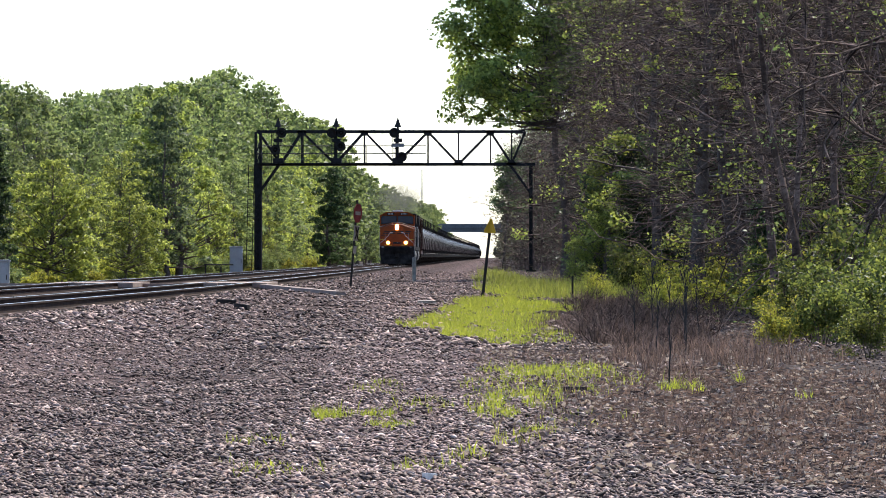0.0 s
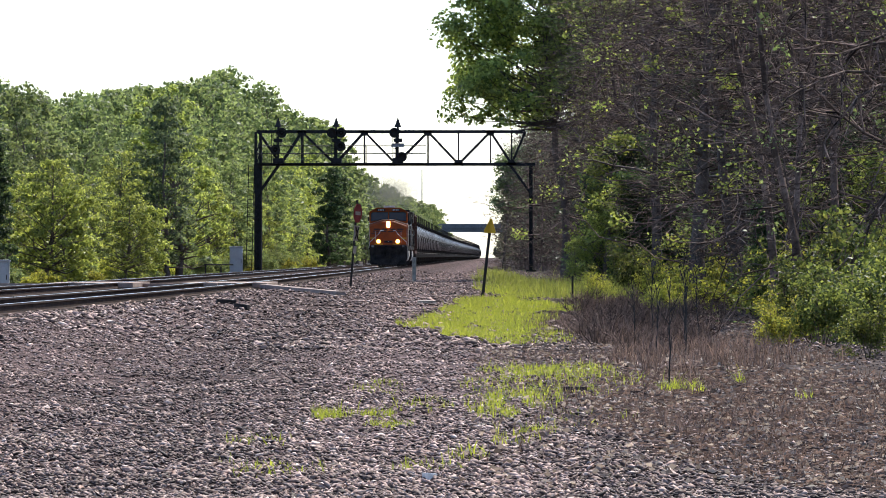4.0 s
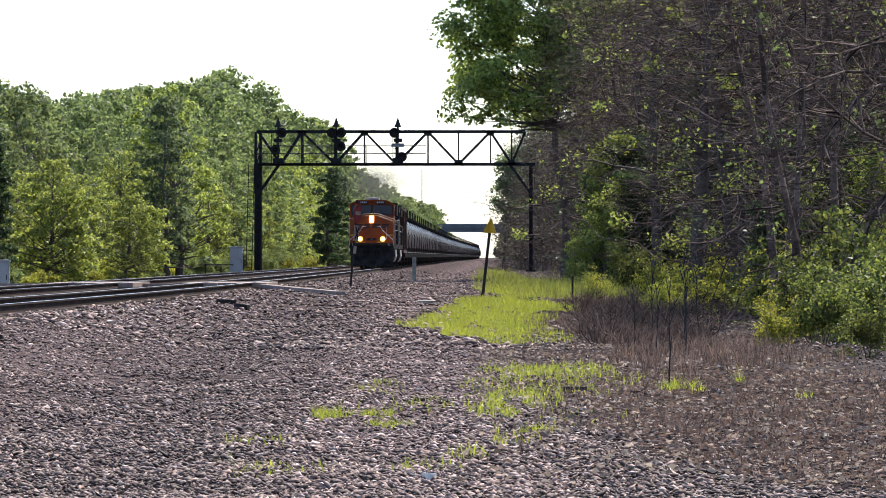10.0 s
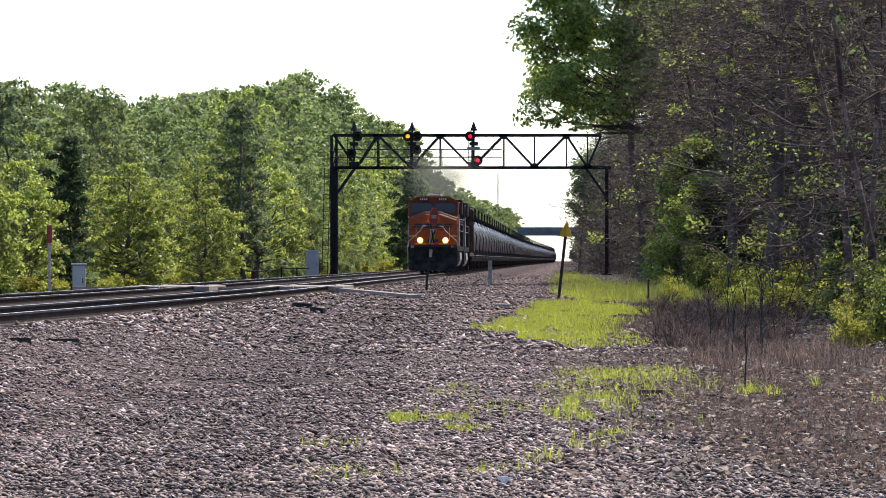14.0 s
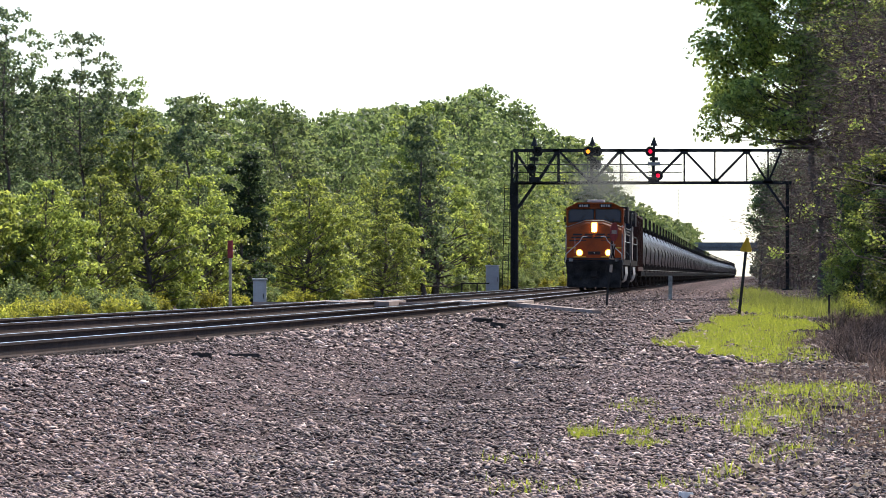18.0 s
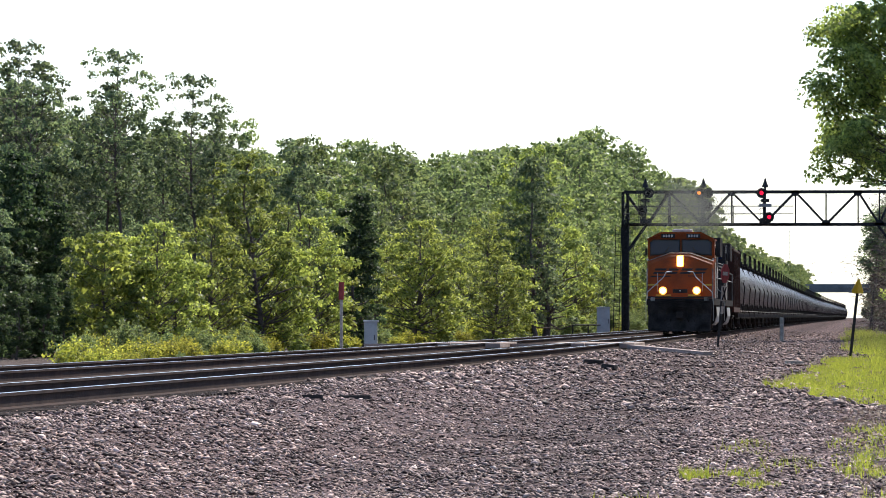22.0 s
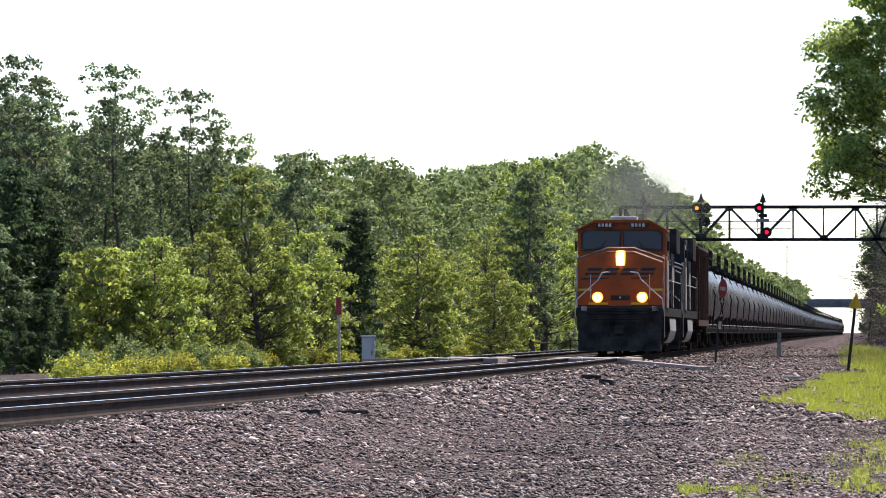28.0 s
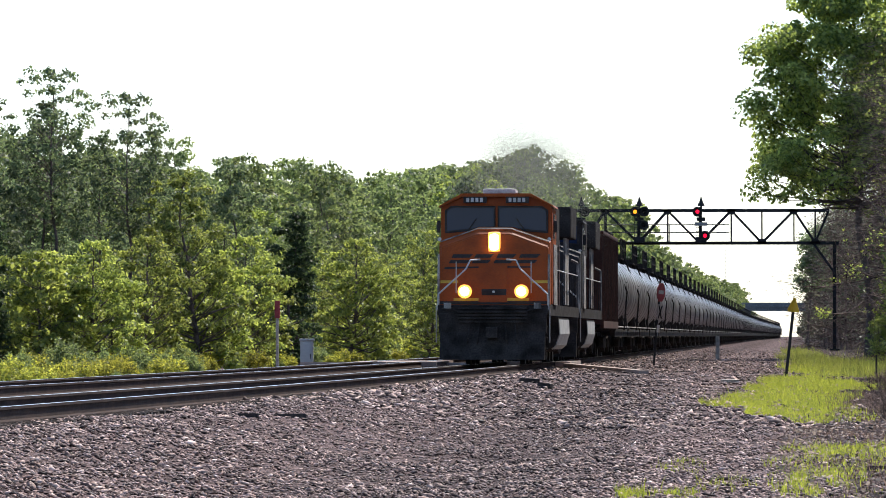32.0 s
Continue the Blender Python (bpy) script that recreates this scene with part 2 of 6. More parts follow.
LEAF_DULL = leaf_mat("dull brown-green leaves", (0.07, 0.072, 0.05), (0.14, 0.14, 0.10), (1.2, 1.2, 1.0), 0.01)
# also stands in for shade inside the woods, set into the leaf colour
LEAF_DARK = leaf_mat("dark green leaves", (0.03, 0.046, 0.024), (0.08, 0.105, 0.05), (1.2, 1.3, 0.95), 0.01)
GRASS = leaf_mat("bright grass", (0.15, 0.182, 0.034), (0.34, 0.355, 0.085), (1.4, 1.35, 0.7), 0.01)
CURL = leaf_mat("pale curled leaves", (0.1, 0.08, 0.07), (0.42, 0.35, 0.3), (1.0, 0.95, 0.85), 0.01)
# darker copy of the grass: the shade by the woods is in its colour
GRASS_SHADED = leaf_mat("tall grass with shade in its colour", (0.1, 0.12, 0.035), (0.25, 0.26, 0.085), (1.35, 1.3, 0.75), 0.01)
DRY = leaf_mat("dead straw and litter", (0.04, 0.03, 0.027), (0.215, 0.16, 0.14), (1.0, 0.9, 0.8), 0.01)
STEEL = mat("blackened truss steel", (0.02, 0.019, 0.02), 0.7, 0.3, 0.4, 3, 40)
ORANGE = mat("orange locomotive paint", (0.33, 0.064, 0.005), 0.5, 0, 0.22, 1.2, 30, bump=0.05, spec=0.22)
BLACK = mat("sooty black running gear", (0.05, 0.043, 0.039), 0.9, 0, 0.45, 2, 30, spec=0.04)
TANK = mat("grimy grey-black tank paint", (0.19, 0.175, 0.172), 0.33, 0, 0.4, 0.7, 9, bump=0.05, spec=0.45, tint=(0.05, 0.036, 0.03), randomize=0.35)
BROWN = mat("oxide brown car paint", (0.075, 0.028, 0.018), 0.65, 0, 0.35, 1.5, 20, bump=0.1, spec=0.2)
STONE = stone_mat()
SEAM = mat("sooty tank seam", (0.03, 0.027, 0.026), 0.7, var=0.3, spec=0.2)
FUEL = mat("dusty silver tank paint", (0.42, 0.41, 0.39), 0.6, 0.1, 0.25, 2, 20)
RAILING = mat("white handrail paint", (0.5, 0.49, 0.46), 0.5, 0, 0.25)
DARK_PAINT = mat("dark locomotive paint", (0.042, 0.036, 0.033), 0.6, 0, 0.3, 1.5, 20, bump=0.05, spec=0.2)
STRIPE = mat("yellow stripe paint", (0.55, 0.36, 0.03), 0.5, 0, 0.15)


# ---- geometry helpers ----
def obj_from(name, bm, material, parent=None, label="", smooth=False):
    me = bpy.data.meshes.new(name)
    bm.to_mesh(me)
    bm.free()
    if smooth:
        me.shade_smooth()
    for mm in (material if isinstance(material, (list, tuple)) else [material]):
        me.materials.append(mm)
    ob = new(name, me)
    ob.parent = parent
    if label:
        tagged(ob, label)
    return ob


def part(name, bm, material, parent, label="", smooth=False):
    return obj_from(name, bm, material, parent, label, smooth)


def share(name, ob, parent, m):
    """Another part on the same mesh as ob."""
    o = new(name, ob.data)
    o.parent, o.matrix_basis = parent, m
    return o


def empty(name, m=None):
    o = new(name)
    if m is not None:
        o.matrix_basis = m
    return o


def box(bm, x0, x1, y0, y1, z0, z1, bevel=0.0, mi=0):
    r = bmesh.ops.create_cube(bm, size=1, matrix=Matrix.Translation(((x0 + x1) / 2, (y0 + y1) / 2, (z0 + z1) / 2))
                              @ Matrix.Diagonal((x1 - x0, y1 - y0, z1 - z0, 1)))
    vs = r["verts"]
    fs = {f for v in vs for f in v.link_faces}
    for f in fs:
        f.material_index = mi
    if bevel:
        es = {e for v in vs for e in v.link_edges}
        bmesh.ops.bevel(bm, geom=list(es), offset=bevel, segments=2, affect="EDGES", profile=0.7)
    return bm


def beam(bm, a, b, w, h=None, seg=4, w2=None):
    """A bar of square or round section from a to b."""
    a, b = Vector(a), Vector(b)
    d = b - a
    q = d.to_track_quat("Z", "Y").to_matrix().to_4x4()
    m = Matrix.Translation((a + b) / 2) @ q
    if seg == 4:
        bmesh.ops.create_cube(bm, size=1, matrix=m @ Matrix.Diagonal((w, h or w, d.length, 1)))
    else:
        bmesh.ops.create_cone(bm, cap_ends=True, segments=seg, radius1=w / 2, radius2=(w2 or w) / 2, depth=d.length, matrix=m)
    return bm


def prism(bm, profile, y0, y1):
    """A profile of (x, z) pushed from y0 to y1."""
    a = [bm.verts.new((x, y0, z)) for x, z in profile]
    b = [bm.verts.new((x, y1, z)) for x, z in profile]
    n = len(a)
    for i in range(n):
        bm.faces.new((a[i], a[(i + 1) % n], b[(i + 1) % n], b[i]))
    bm.faces.new(a[::-1]), bm.faces.new(b)
    bmesh.ops.recalc_face_normals(bm, faces=bm.faces)
    return bm


def sm(a, b, v):
    t = min(1.0, max(0.0, (v - a) / (b - a)))
    return t * t * (3 - 2 * t)


# ---- the lie of the land and the line of the tracks ----
GAP = 4.1                       # from track to track


def track_x(y):
    """The near track's centre line: bending away near the camera, and a little to the right far off."""
    x = -8.1 + 3.2 * sm(850, 2300, y)
    if y < 170:
        x -= 1.6 * ((170 - y) / 108) ** 1.6
    return x


def ground_z(x, y):
    # the ground on the camera's side climbs slowly to the crossing
    base = np.interp(y, (0, 45, 70, 110, 150, 190, 260, 420, 6000), (-0.05, 0.02, 0.2, 0.4, 0.62, 0.7, 0.66, 0.62, 0.62))
    u = x - track_x(y)
    top = RAIL - 0.2
    if -GAP - 2.3 <= u <= 1.9:
        return top
    if u > 1.9:
        return top + (base - top) * sm(1.9, 5.4, u)
    return top + (0.25 - top) * sm(-GAP - 2.3, -GAP - 6, u)


# ---- ground ----
def build_ground():
    ys = list(np.concatenate([np.arange(-60, 30, 6), np.arange(30, 130, 0.8), np.arange(130, 260, 3), np.arange(260, 800, 12),
                              np.geomspace(800, 4600, 40)]))
    xs = list(np.concatenate([-np.geomspace(4600, 45, 18), np.arange(-40, -16, 2), np.arange(-16, 4, 0.4), np.arange(4, 24, 1.5),
                              np.geomspace(26, 4600, 20)]))
    vs, fs = [], []
    for y in ys:
        for x in xs:
            # columns follow the track's bend
            xx = x + (track_x(y) + 8.1) * (1 if abs(x) < 60 else 0)
            z = ground_z(xx, y)
            z += 0.05 * noise.noise((xx * 0.6, y * 0.25, 0)) + 0.02 * noise.noise((xx * 2.5, y * 2.0, 3))
            vs.append((xx, y, z))
    w = len(xs)
    for j in range(len(ys) - 1):
        for i in range(w - 1):
            a = j * w + i
            fs.append((a, a + 1, a + 1 + w, a + w))
    me = bpy.data.meshes.new("ground")
    me.from_pydata(vs, [], fs)
    me.shade_smooth()
    me.materials.append(GROUND)
    return tagged(new("ground", me), "pinkish-grey crushed ballast and leaf litter beside the tracks", "ground", kind="structure")


build_ground()


# ---- tracks ----
RAIL_PROFILE = ((-0.07, 0), (0.07, 0), (0.07, 0.012), (0.012, 0.03), (0.012, 0.135), (0.036, 0.145), (0.036, 0.18),
                (-0.036, 0.18), (-0.036, 0.145), (-0.012, 0.135), (-0.012, 0.03), (-0.07, 0.012))
STATIONS = list(np.concatenate([np.arange(20, 190, 6), np.arange(190, 700, 20), np.arange(700, 2600, 60)]))


def sweep(bm, profile, offset, z, top_faces=()):
    prev = None
    for y in STATIONS:
        cx = track_x(y) + offset
        ring = [bm.verts.new((cx + px, y, z + pz)) for px, pz in profile]
        if prev:
            n = len(ring)
            for i in range(n):
                f = bm.faces.new((prev[i], prev[(i + 1) % n], ring[(i + 1) % n], ring[i]))
                f.material_index = 1 if i in top_faces else 0
        prev = ring
    bmesh.ops.recalc_face_normals(bm, faces=bm.faces)
    return bm


def build_track(off, label):
    root = tagged(empty("railway_track", pose(0, 0, 0)), label, "railway track", "railway tracks", "structure")
    for s in (-0.7525, 0.7525):
        part("rail", sweep(bmesh.new(), RAIL_PROFILE, off + s, RAIL - 0.18, (6,)), [RAIL_SIDE, RAIL_TOP], root)
    return root


TRACKS = [build_track(0, "rusty steel running rails on wooden ties in ballast"),
          build_track(-GAP, "rusty steel rails of the second track on ties")]


def ties():
    for off, t in ((0, TRACKS[0]), (-GAP, TRACKS[1])):
        bm = bmesh.new()
        y = 48.0
        while y < 320:
            cx = track_x(y) + off + random.uniform(-0.04, 0.04)
            box(bm, cx - 1.3, cx + 1.3, y - 0.11, y + 0.11, RAIL - 0.34, RAIL - 0.176)
            y += 0.52
        o = part("tie_row", bm, TIE, t)
        tagged(o, "dark weathered wooden ties", kind="stuff")


ties()


# ---- trees and bushes ----
def quads_mesh(name, verts, faces, material):
    """A mesh from arrays of corners and four-cornered faces."""
    me = bpy.data.meshes.new(name)
    nv, nf = len(verts), len(faces)
    k = faces.shape[1]
    me.vertices.add(nv)
    me.vertices.foreach_set("co", np.asarray(verts, dtype=np.float32).ravel())
    me.loops.add(nf * k)
    me.loops.foreach_set("vertex_index", faces.astype(np.int32).ravel())
    me.polygons.add(nf)
    me.polygons.foreach_set("loop_start", np.arange(0, nf * k, k, dtype=np.int32))
    me.materials.append(material)
    me.update(calc_edges=True)
    return me


def leaf_mesh(name, centres, size, rng, material, flat=0.0, long=1.5, three=False):
    """One small four-cornered leaf at each centre."""
    n = len(centres)
    u = rng.normal(size=(n, 3))
    u[:, 2] *= 1 - flat
    u /= np.linalg.norm(u, axis=1)[:, None]
    w = rng.normal(size=(n, 3))
    v = np.cross(u, w)
    v /= np.linalg.norm(v, axis=1)[:, None] + 1e-9
    s = size * rng.uniform(0.6, 1.35, size=(n, 1))
    a, b = u * s * 0.5 * long, v * s * 0.5
    up = np.cross(u, v) * s * 0.18
    if three:
        p = np.stack([centres - a, centres + a * 0.6 + b, centres + a * 0.6 - b], axis=1).reshape(-1, 3)
        return quads_mesh(name, p, np.arange(3 * n).reshape(n, 3), material)
    p = np.stack([centres - a, centres + b + up, centres + a, centres - b + up], axis=1).reshape(-1, 3)
    return quads_mesh(name, p, np.arange(4 * n).reshape(n, 4), material)


def sticks_mesh(name, segs, material, sides=4):
    """Tapered sticks: rows of (a, b, radius at a, radius at b)."""
    vs, fs = [], []
    ang = np.linspace(0, 2 * math.pi, sides, endpoint=False)
    for a, b, ra, rb in segs:
        a, b = np.asarray(a), np.asarray(b)
        d = b - a
        d = d / (np.linalg.norm(d) + 1e-9)
        h = np.array((1.0, 0, 0)) if abs(d[0]) < 0.8 else np.array((0, 1.0, 0))
        u = np.cross(d, h)
        u /= np.linalg.norm(u)
        w = np.cross(d, u)
        k = len(vs)
        for c, r in ((a, ra), (b, rb)):
            for t in ang:
                vs.append(c + r * (math.cos(t) * u + math.sin(t) * w))
        for i in range(sides):
            j = (i + 1) % sides
            fs.append((k + i, k + j, k + sides + j, k + sides + i))
    me = quads_mesh(name, np.array(vs), np.array(fs), material)
    me.shade_smooth()
    return me


def grow(rng, height, spread, trunk_r, levels=2, first=0.3, up=0.6, n1=9, n2=5, bend=0.12, thin=0.0, limbs=0.5, wig=0.22):
    """A trunk with limbs and twigs; gives the segments and the tips."""
    segs, tips = [], []
    p, r = np.zeros(3), trunk_r
    steps = 9
    pts = [(p, r)]
    d = np.array((0, 0, 1.0))
    for i in range(steps):
        d = d + rng.normal(size=3) * bend * 0.5
        d[2] = max(d[2], 0.8)
        d /= np.linalg.norm(d)
        q = p + d * height / steps
        r2 = trunk_r * (1 - 0.9 * (i + 1) / steps)
        segs.append((p, q, r * (1.35 if i == 0 else 1), r2))
        p, r = q, r2
        pts.append((p, r))
    tips.append(p)

    def limb(a, way, length, rad, level):
        b, k = a, 4
        for j in range(k):
            way2 = way + rng.normal(size=3) * wig
            way2[2] += 0.06
            way2 /= np.linalg.norm(way2)
            c = b + way2 * length / k
            segs.append((b, c, max(thin, rad * (1 - j / k * 0.8)), max(thin, rad * (1 - (j + 1) / k * 0.8))))
            if level > 1 and j >= 1:
                for _ in range(max(1, n2 // 3)):
                    side = way2 + rng.normal(size=3) * 0.75
                    side /= np.linalg.norm(side)
                    limb(c, side, length * rng.uniform(0.3, 0.55), rad * 0.4, level - 1)
            if level == 1 and j >= 1 and j < k - 1:
                tips.append(c)
            b, way = c, way2
        tips.append(b)

    for i in range(n1):
        h = first + (1 - first) * (i + rng.uniform(0.1, 0.9)) / n1
        k = min(steps - 1, int(h * steps))
        f = h * steps - k
        a = pts[k][0] * (1 - f) + pts[k + 1][0] * f
        rad = max(0.012, (pts[k][1] * (1 - f) + pts[k + 1][1] * f) * limbs)
        t = i * 2.4 + rng.uniform(-0.5, 0.5)
        way = np.array((math.cos(t), math.sin(t), up * rng.uniform(0.4, 1.4)))
        way /= np.linalg.norm(way)
        reach = spread * (1.15 - 0.75 * h) * rng.uniform(0.75, 1.15)
        limb(a, way, reach, rad, levels)
    return segs, np.array(tips)


def tree(name, seed, height, spread, first, leaves, size, leaf, per=1.0, levels=2, n1=10, clump=0.8, up=0.6, trunk=0.14,
         bark=None, label="", category="tree", group="", flat=0.3, n2=5, thin=0.0, twigs=None, limbs=0.5, wig=0.22, three=False, tuft=1):
    """A tree: trunk with limbs, and a crown of leaf clumps about the limbs' ends."""
    rng = np.random.default_rng(seed)
    segs, tips = grow(rng, height, spread, trunk, levels, first, up, n1, n2, thin=thin, limbs=limbs, wig=wig)
    root = empty(name)
    tagged(root, label, category, group)
    root["tall"] = float(height)
    t = new("trunk", sticks_mesh("trunk", segs, bark or BARK, 4 if levels < 3 else 3))
    t.parent = root
    if leaves:
        w = rng.uniform(0.3, 1.0, len(tips)) ** tuft
        idx = rng.choice(len(tips), size=leaves, p=w / w.sum())
        rad = clump * rng.uniform(0.5, 1.3, len(tips))
        c = tips[idx] + np.clip(rng.normal(size=(leaves, 3)), -1.45, 1.45) * rad[idx][:, None] * np.array((0.62, 0.62, 0.42))
        c[:, 2] = np.maximum(c[:, 2], 0.08)
        root["tall"] = float(np.percentile(c[:, 2], 99.5))
        o = new("crown", leaf_mesh("crown", c, size, rng, leaf, flat, three=three))
        o.parent = root
    if twigs:
        n, length, width, wide = twigs
        idx = rng.integers(0, len(tips), n)
        c = tips[idx] + np.clip(rng.normal(size=(n, 3)), -1.8, 1.8) * wide * np.array((0.6, 0.6, 0.45))
        c[:, 2] = np.maximum(c[:, 2], 0.1)
        o = new("twig_crown", leaf_mesh("twig_crown", c, width, rng, bark or TWIG, 0.62, length / width))
        o.parent = root
    return root


def leaf_cards(name, centres, normals, size, rng, material, long=1.45, three=False):
    """One small leaf at each centre, facing about along its normal."""
    n = len(centres)
    nn = normals / (np.linalg.norm(normals, axis=1)[:, None] + 1e-9)
    u = np.cross(nn, rng.normal(size=(n, 3)))
    u /= np.linalg.norm(u, axis=1)[:, None] + 1e-9
    v = np.cross(nn, u)
    s = size * rng.uniform(0.55, 1.35, size=(n, 1))
    a, b, up = u * s * 0.5 * long, v * s * 0.5, nn * s * 0.16
    if three:
        p = np.stack([centres - a, centres + a * 0.6 + b, centres + a * 0.6 - b], axis=1).reshape(-1, 3)
        return quads_mesh(name, p, np.arange(3 * n).reshape(n, 3), material)
    p = np.stack([centres - a, centres + b + up, centres + a, centres - b + up], axis=1).reshape(-1, 3)
    return quads_mesh(name, p, np.arange(4 * n).reshape(n, 4), material)


def outline(shape, h):
    """The half width of a crown at the height h, both as shares of the whole."""
    if shape == "oval":
        return max(0.0, 4 * (h * 0.93 + 0.05) * (1 - h * 0.93 - 0.05)) ** 0.62
    if shape == "round":
        return max(0.0, 1 - h ** 4) ** 0.5 * (0.76 + 0.24 * min(1, h * 2))
    if shape == "column":
        return math.sqrt(max(0.0, 1 - h ** 3)) * (0.8 + 0.2 * math.sin(3 * h))
    if shape == "dome":
        return math.sqrt(max(0.0, 1 - ((h - 0.42) / 0.58) ** 2)) if h > 0.42 else 0.45 + 0.55 * (h / 0.42) ** 0.5
    # vase: widest near the top
    return min(1.0, 0.2 + 0.95 * max(0.0, h - 0.42) / 0.36) * math.sqrt(max(0.0, 1 - max(0.0, (h - 0.8) / 0.2) ** 2))


def crown_tree(name, seed, height, radius, shape, clumps, per, size, leaf, clump=0.55, base=0.08, trunk=0.13, bark=None, label="",
               category="tree", group="", three=False, inner=0.2, low=0.05, squash=0.75, sway=0.0):
    """A tree: a trunk, a limb to every clump of leaves, and the clumps, which follow the crown's outline with lobes and gaps."""
    rng = np.random.default_rng(seed)
    steps = 9
    path = [np.zeros(3)]
    for i in range(steps):
        path.append(path[-1] + np.array((rng.normal() * 0.012 * height, rng.normal() * 0.012 * height, height / steps)))
    path = np.array(path)

    def at(h):
        k = min(steps - 1, int(h * steps))
        f = h * steps - k
        return path[k] * (1 - f) + path[k + 1] * f

    segs = [(path[i], path[i + 1], trunk * (1.35 if i == 0 else 1 - 0.93 * i / steps), trunk * (1 - 0.93 * (i + 1) / steps)) for i in range(steps)]
    ph, c_all, n_all = rng.uniform(0, 6.3), [], []
    for i in range(clumps):
        h = base + (1 - base) * ((i + rng.uniform()) / clumps) ** 0.88
        a = i * 2.39996 + rng.uniform(-0.5, 0.5)
        lobe = 1 + 0.2 * math.sin(3 * a + ph + 5 * h) + 0.12 * math.sin(9 * h + 2 * a)
        rho = radius * outline(shape, h) * lobe * rng.uniform(0.85, 1.1) * math.sqrt(rng.uniform(inner, 1))
        c = at(h) + np.array((math.cos(a) * rho - sway * (1 - h), math.sin(a) * rho, rng.normal() * 0.02 * height))
        start = max(low + (h - low) * rng.uniform(0.35, 0.8), h - rho * rng.uniform(0.45, 1.0) / height)
        s0 = at(min(start, 0.97))
        mid = (s0 + c) / 2 + rng.normal(size=3) * 0.07 * rho + np.array((0, 0, -0.05 * rho))
        r0 = max(0.013, trunk * (1 - start) * 0.36)
        segs += [(s0, mid, r0, r0 * 0.65), (mid, c, r0 * 0.65, r0 * 0.2)]
        cr = clump * rng.uniform(0.55, 1.35) * (1.0 if h < 0.85 else 0.75)
        n = max(6, int(per * (cr / clump) ** 1.6))
        d = rng.normal(size=(n, 3))
        d /= np.linalg.norm(d, axis=1)[:, None]
        d[:, 2] = np.where(d[:, 2] < -0.35, -d[:, 2], d[:, 2])
        p = c + d * (rng.uniform(0.08, 1.0, size=(n, 1)) ** 0.5) * cr * np.array((1.0, 1.0, squash))
        c_all.append(p)
        n_all.append(d * 0.5 + np.array((0, 0, 0.3)) + rng.normal(size=(n, 3)) * 0.5)
    c, nn = np.concatenate(c_all), np.concatenate(n_all)
    c[:, 2] = np.maximum(c[:, 2], 0.06 + rng.uniform(0, 0.2, len(c)))
    root = tagged(empty(name), label, category, group)
    root["tall"] = float(np.percentile(c[:, 2], 99.7))
    root["aside"] = float(c[c[:, 2] > np.percentile(c[:, 2], 80), 0].mean())
    t = new("trunk", sticks_mesh("trunk", segs, bark or BARK, 4))
    t.parent = root
    o = new("crown", leaf_cards("crown", c, nn, size, rng, leaf, three=three))
    o.parent = root
    return root


def bush(name, seed, height, width, leaves, size, leaf, label, category="bush", group="", stems=14):
    rng = np.random.default_rng(seed)
    root = tagged(empty(name), label, category, group)
    segs, tips = [], []
    for _ in range(stems):
        t, s = rng.uniform(0, 2 * math.pi), rng.uniform(0.1, 0.5) * width
        a = np.array((math.cos(t) * s * 0.4, math.sin(t) * s * 0.4, 0.0))
        b = np.array((math.cos(t) * s, math.sin(t) * s, height * rng.uniform(0.45, 1.0)))
        m = (a + b) / 2 + rng.normal(size=3) * 0.12
        segs += [(a, m, 0.018, 0.013), (m, b, 0.013, 0.005)]
        tips += [m, b, (m + b) / 2]
        for _ in range(3):
            e = m + (b - m) * rng.uniform(0, 0.9) + rng.normal(size=3) * 0.22 * width * 0.5
            e[2] = max(e[2], 0.1)
            segs.append((m, e, 0.008, 0.003))
            tips.append(e)
    o = tagged(new("stem", sticks_mesh("stem", segs, TWIG, 3)), kind="stuff")
    o.parent = root
    if leaves:
        tips = np.array(tips)
        idx = rng.integers(0, len(tips), leaves)
        c = tips[idx] + rng.normal(size=(leaves, 3)) * 0.075 * width * np.array((0.7, 0.7, 0.5))
        c[:, 2] = np.maximum(np.abs(c[:, 2]), 0.03)
        o = new("foliage", leaf_mesh("foliage", c, size, rng, leaf, 0.3))
        o.parent = root
    return root


def plant(protos, spots, rng, sink=0.08):
    """Sets copies of the prototypes on the ground: rows of (x, y, scale, kind)."""
    for x, y, s, k in spots:
        m = pose(x, y, ground_z(x, y) - sink * s, rng.uniform(-2, 2), rng.uniform(-2, 2), rng.uniform(0, 360))
        copy_thing(protos[k], m @ Matrix.Diagonal((s, s, s * rng.uniform(0.93, 1.08), 1)))


def left_edge(y):
    return float(np.interp(y, (0, 150, 250, 400, 600, 900, 1200, 3000), (-25, -25, -25, -23, -18.5, -17.5, -14, -14)))


def right_edge(y):
    return float(np.interp(y, (0, 100, 450, 800, 1100, 3000), (6.0, 4.6, 4.6, 3.6, 3.0, 3.0)))


def skyline(x, y):
    """How tall a tree of the left-hand woods grows at a place: the woods' top line as it is seen along the railway."""
    off = -x / y * F
    px = np.interp(off, (60, 85, 100, 130, 180, 227, 260, 300, 367, 420, 467, 537, 617, 700, 860, 937, 987, 1100, 1200, 1300, 1400, 1518),
                   (48, 58, 92, 98, 125, 150, 176, 236, 278, 300, 322, 292, 292, 268, 296, 292, 300, 312, 330, 345, 365, 375))
    return min(19.0, float(px) * y / F + EYE[2] - ground_z(x, y))


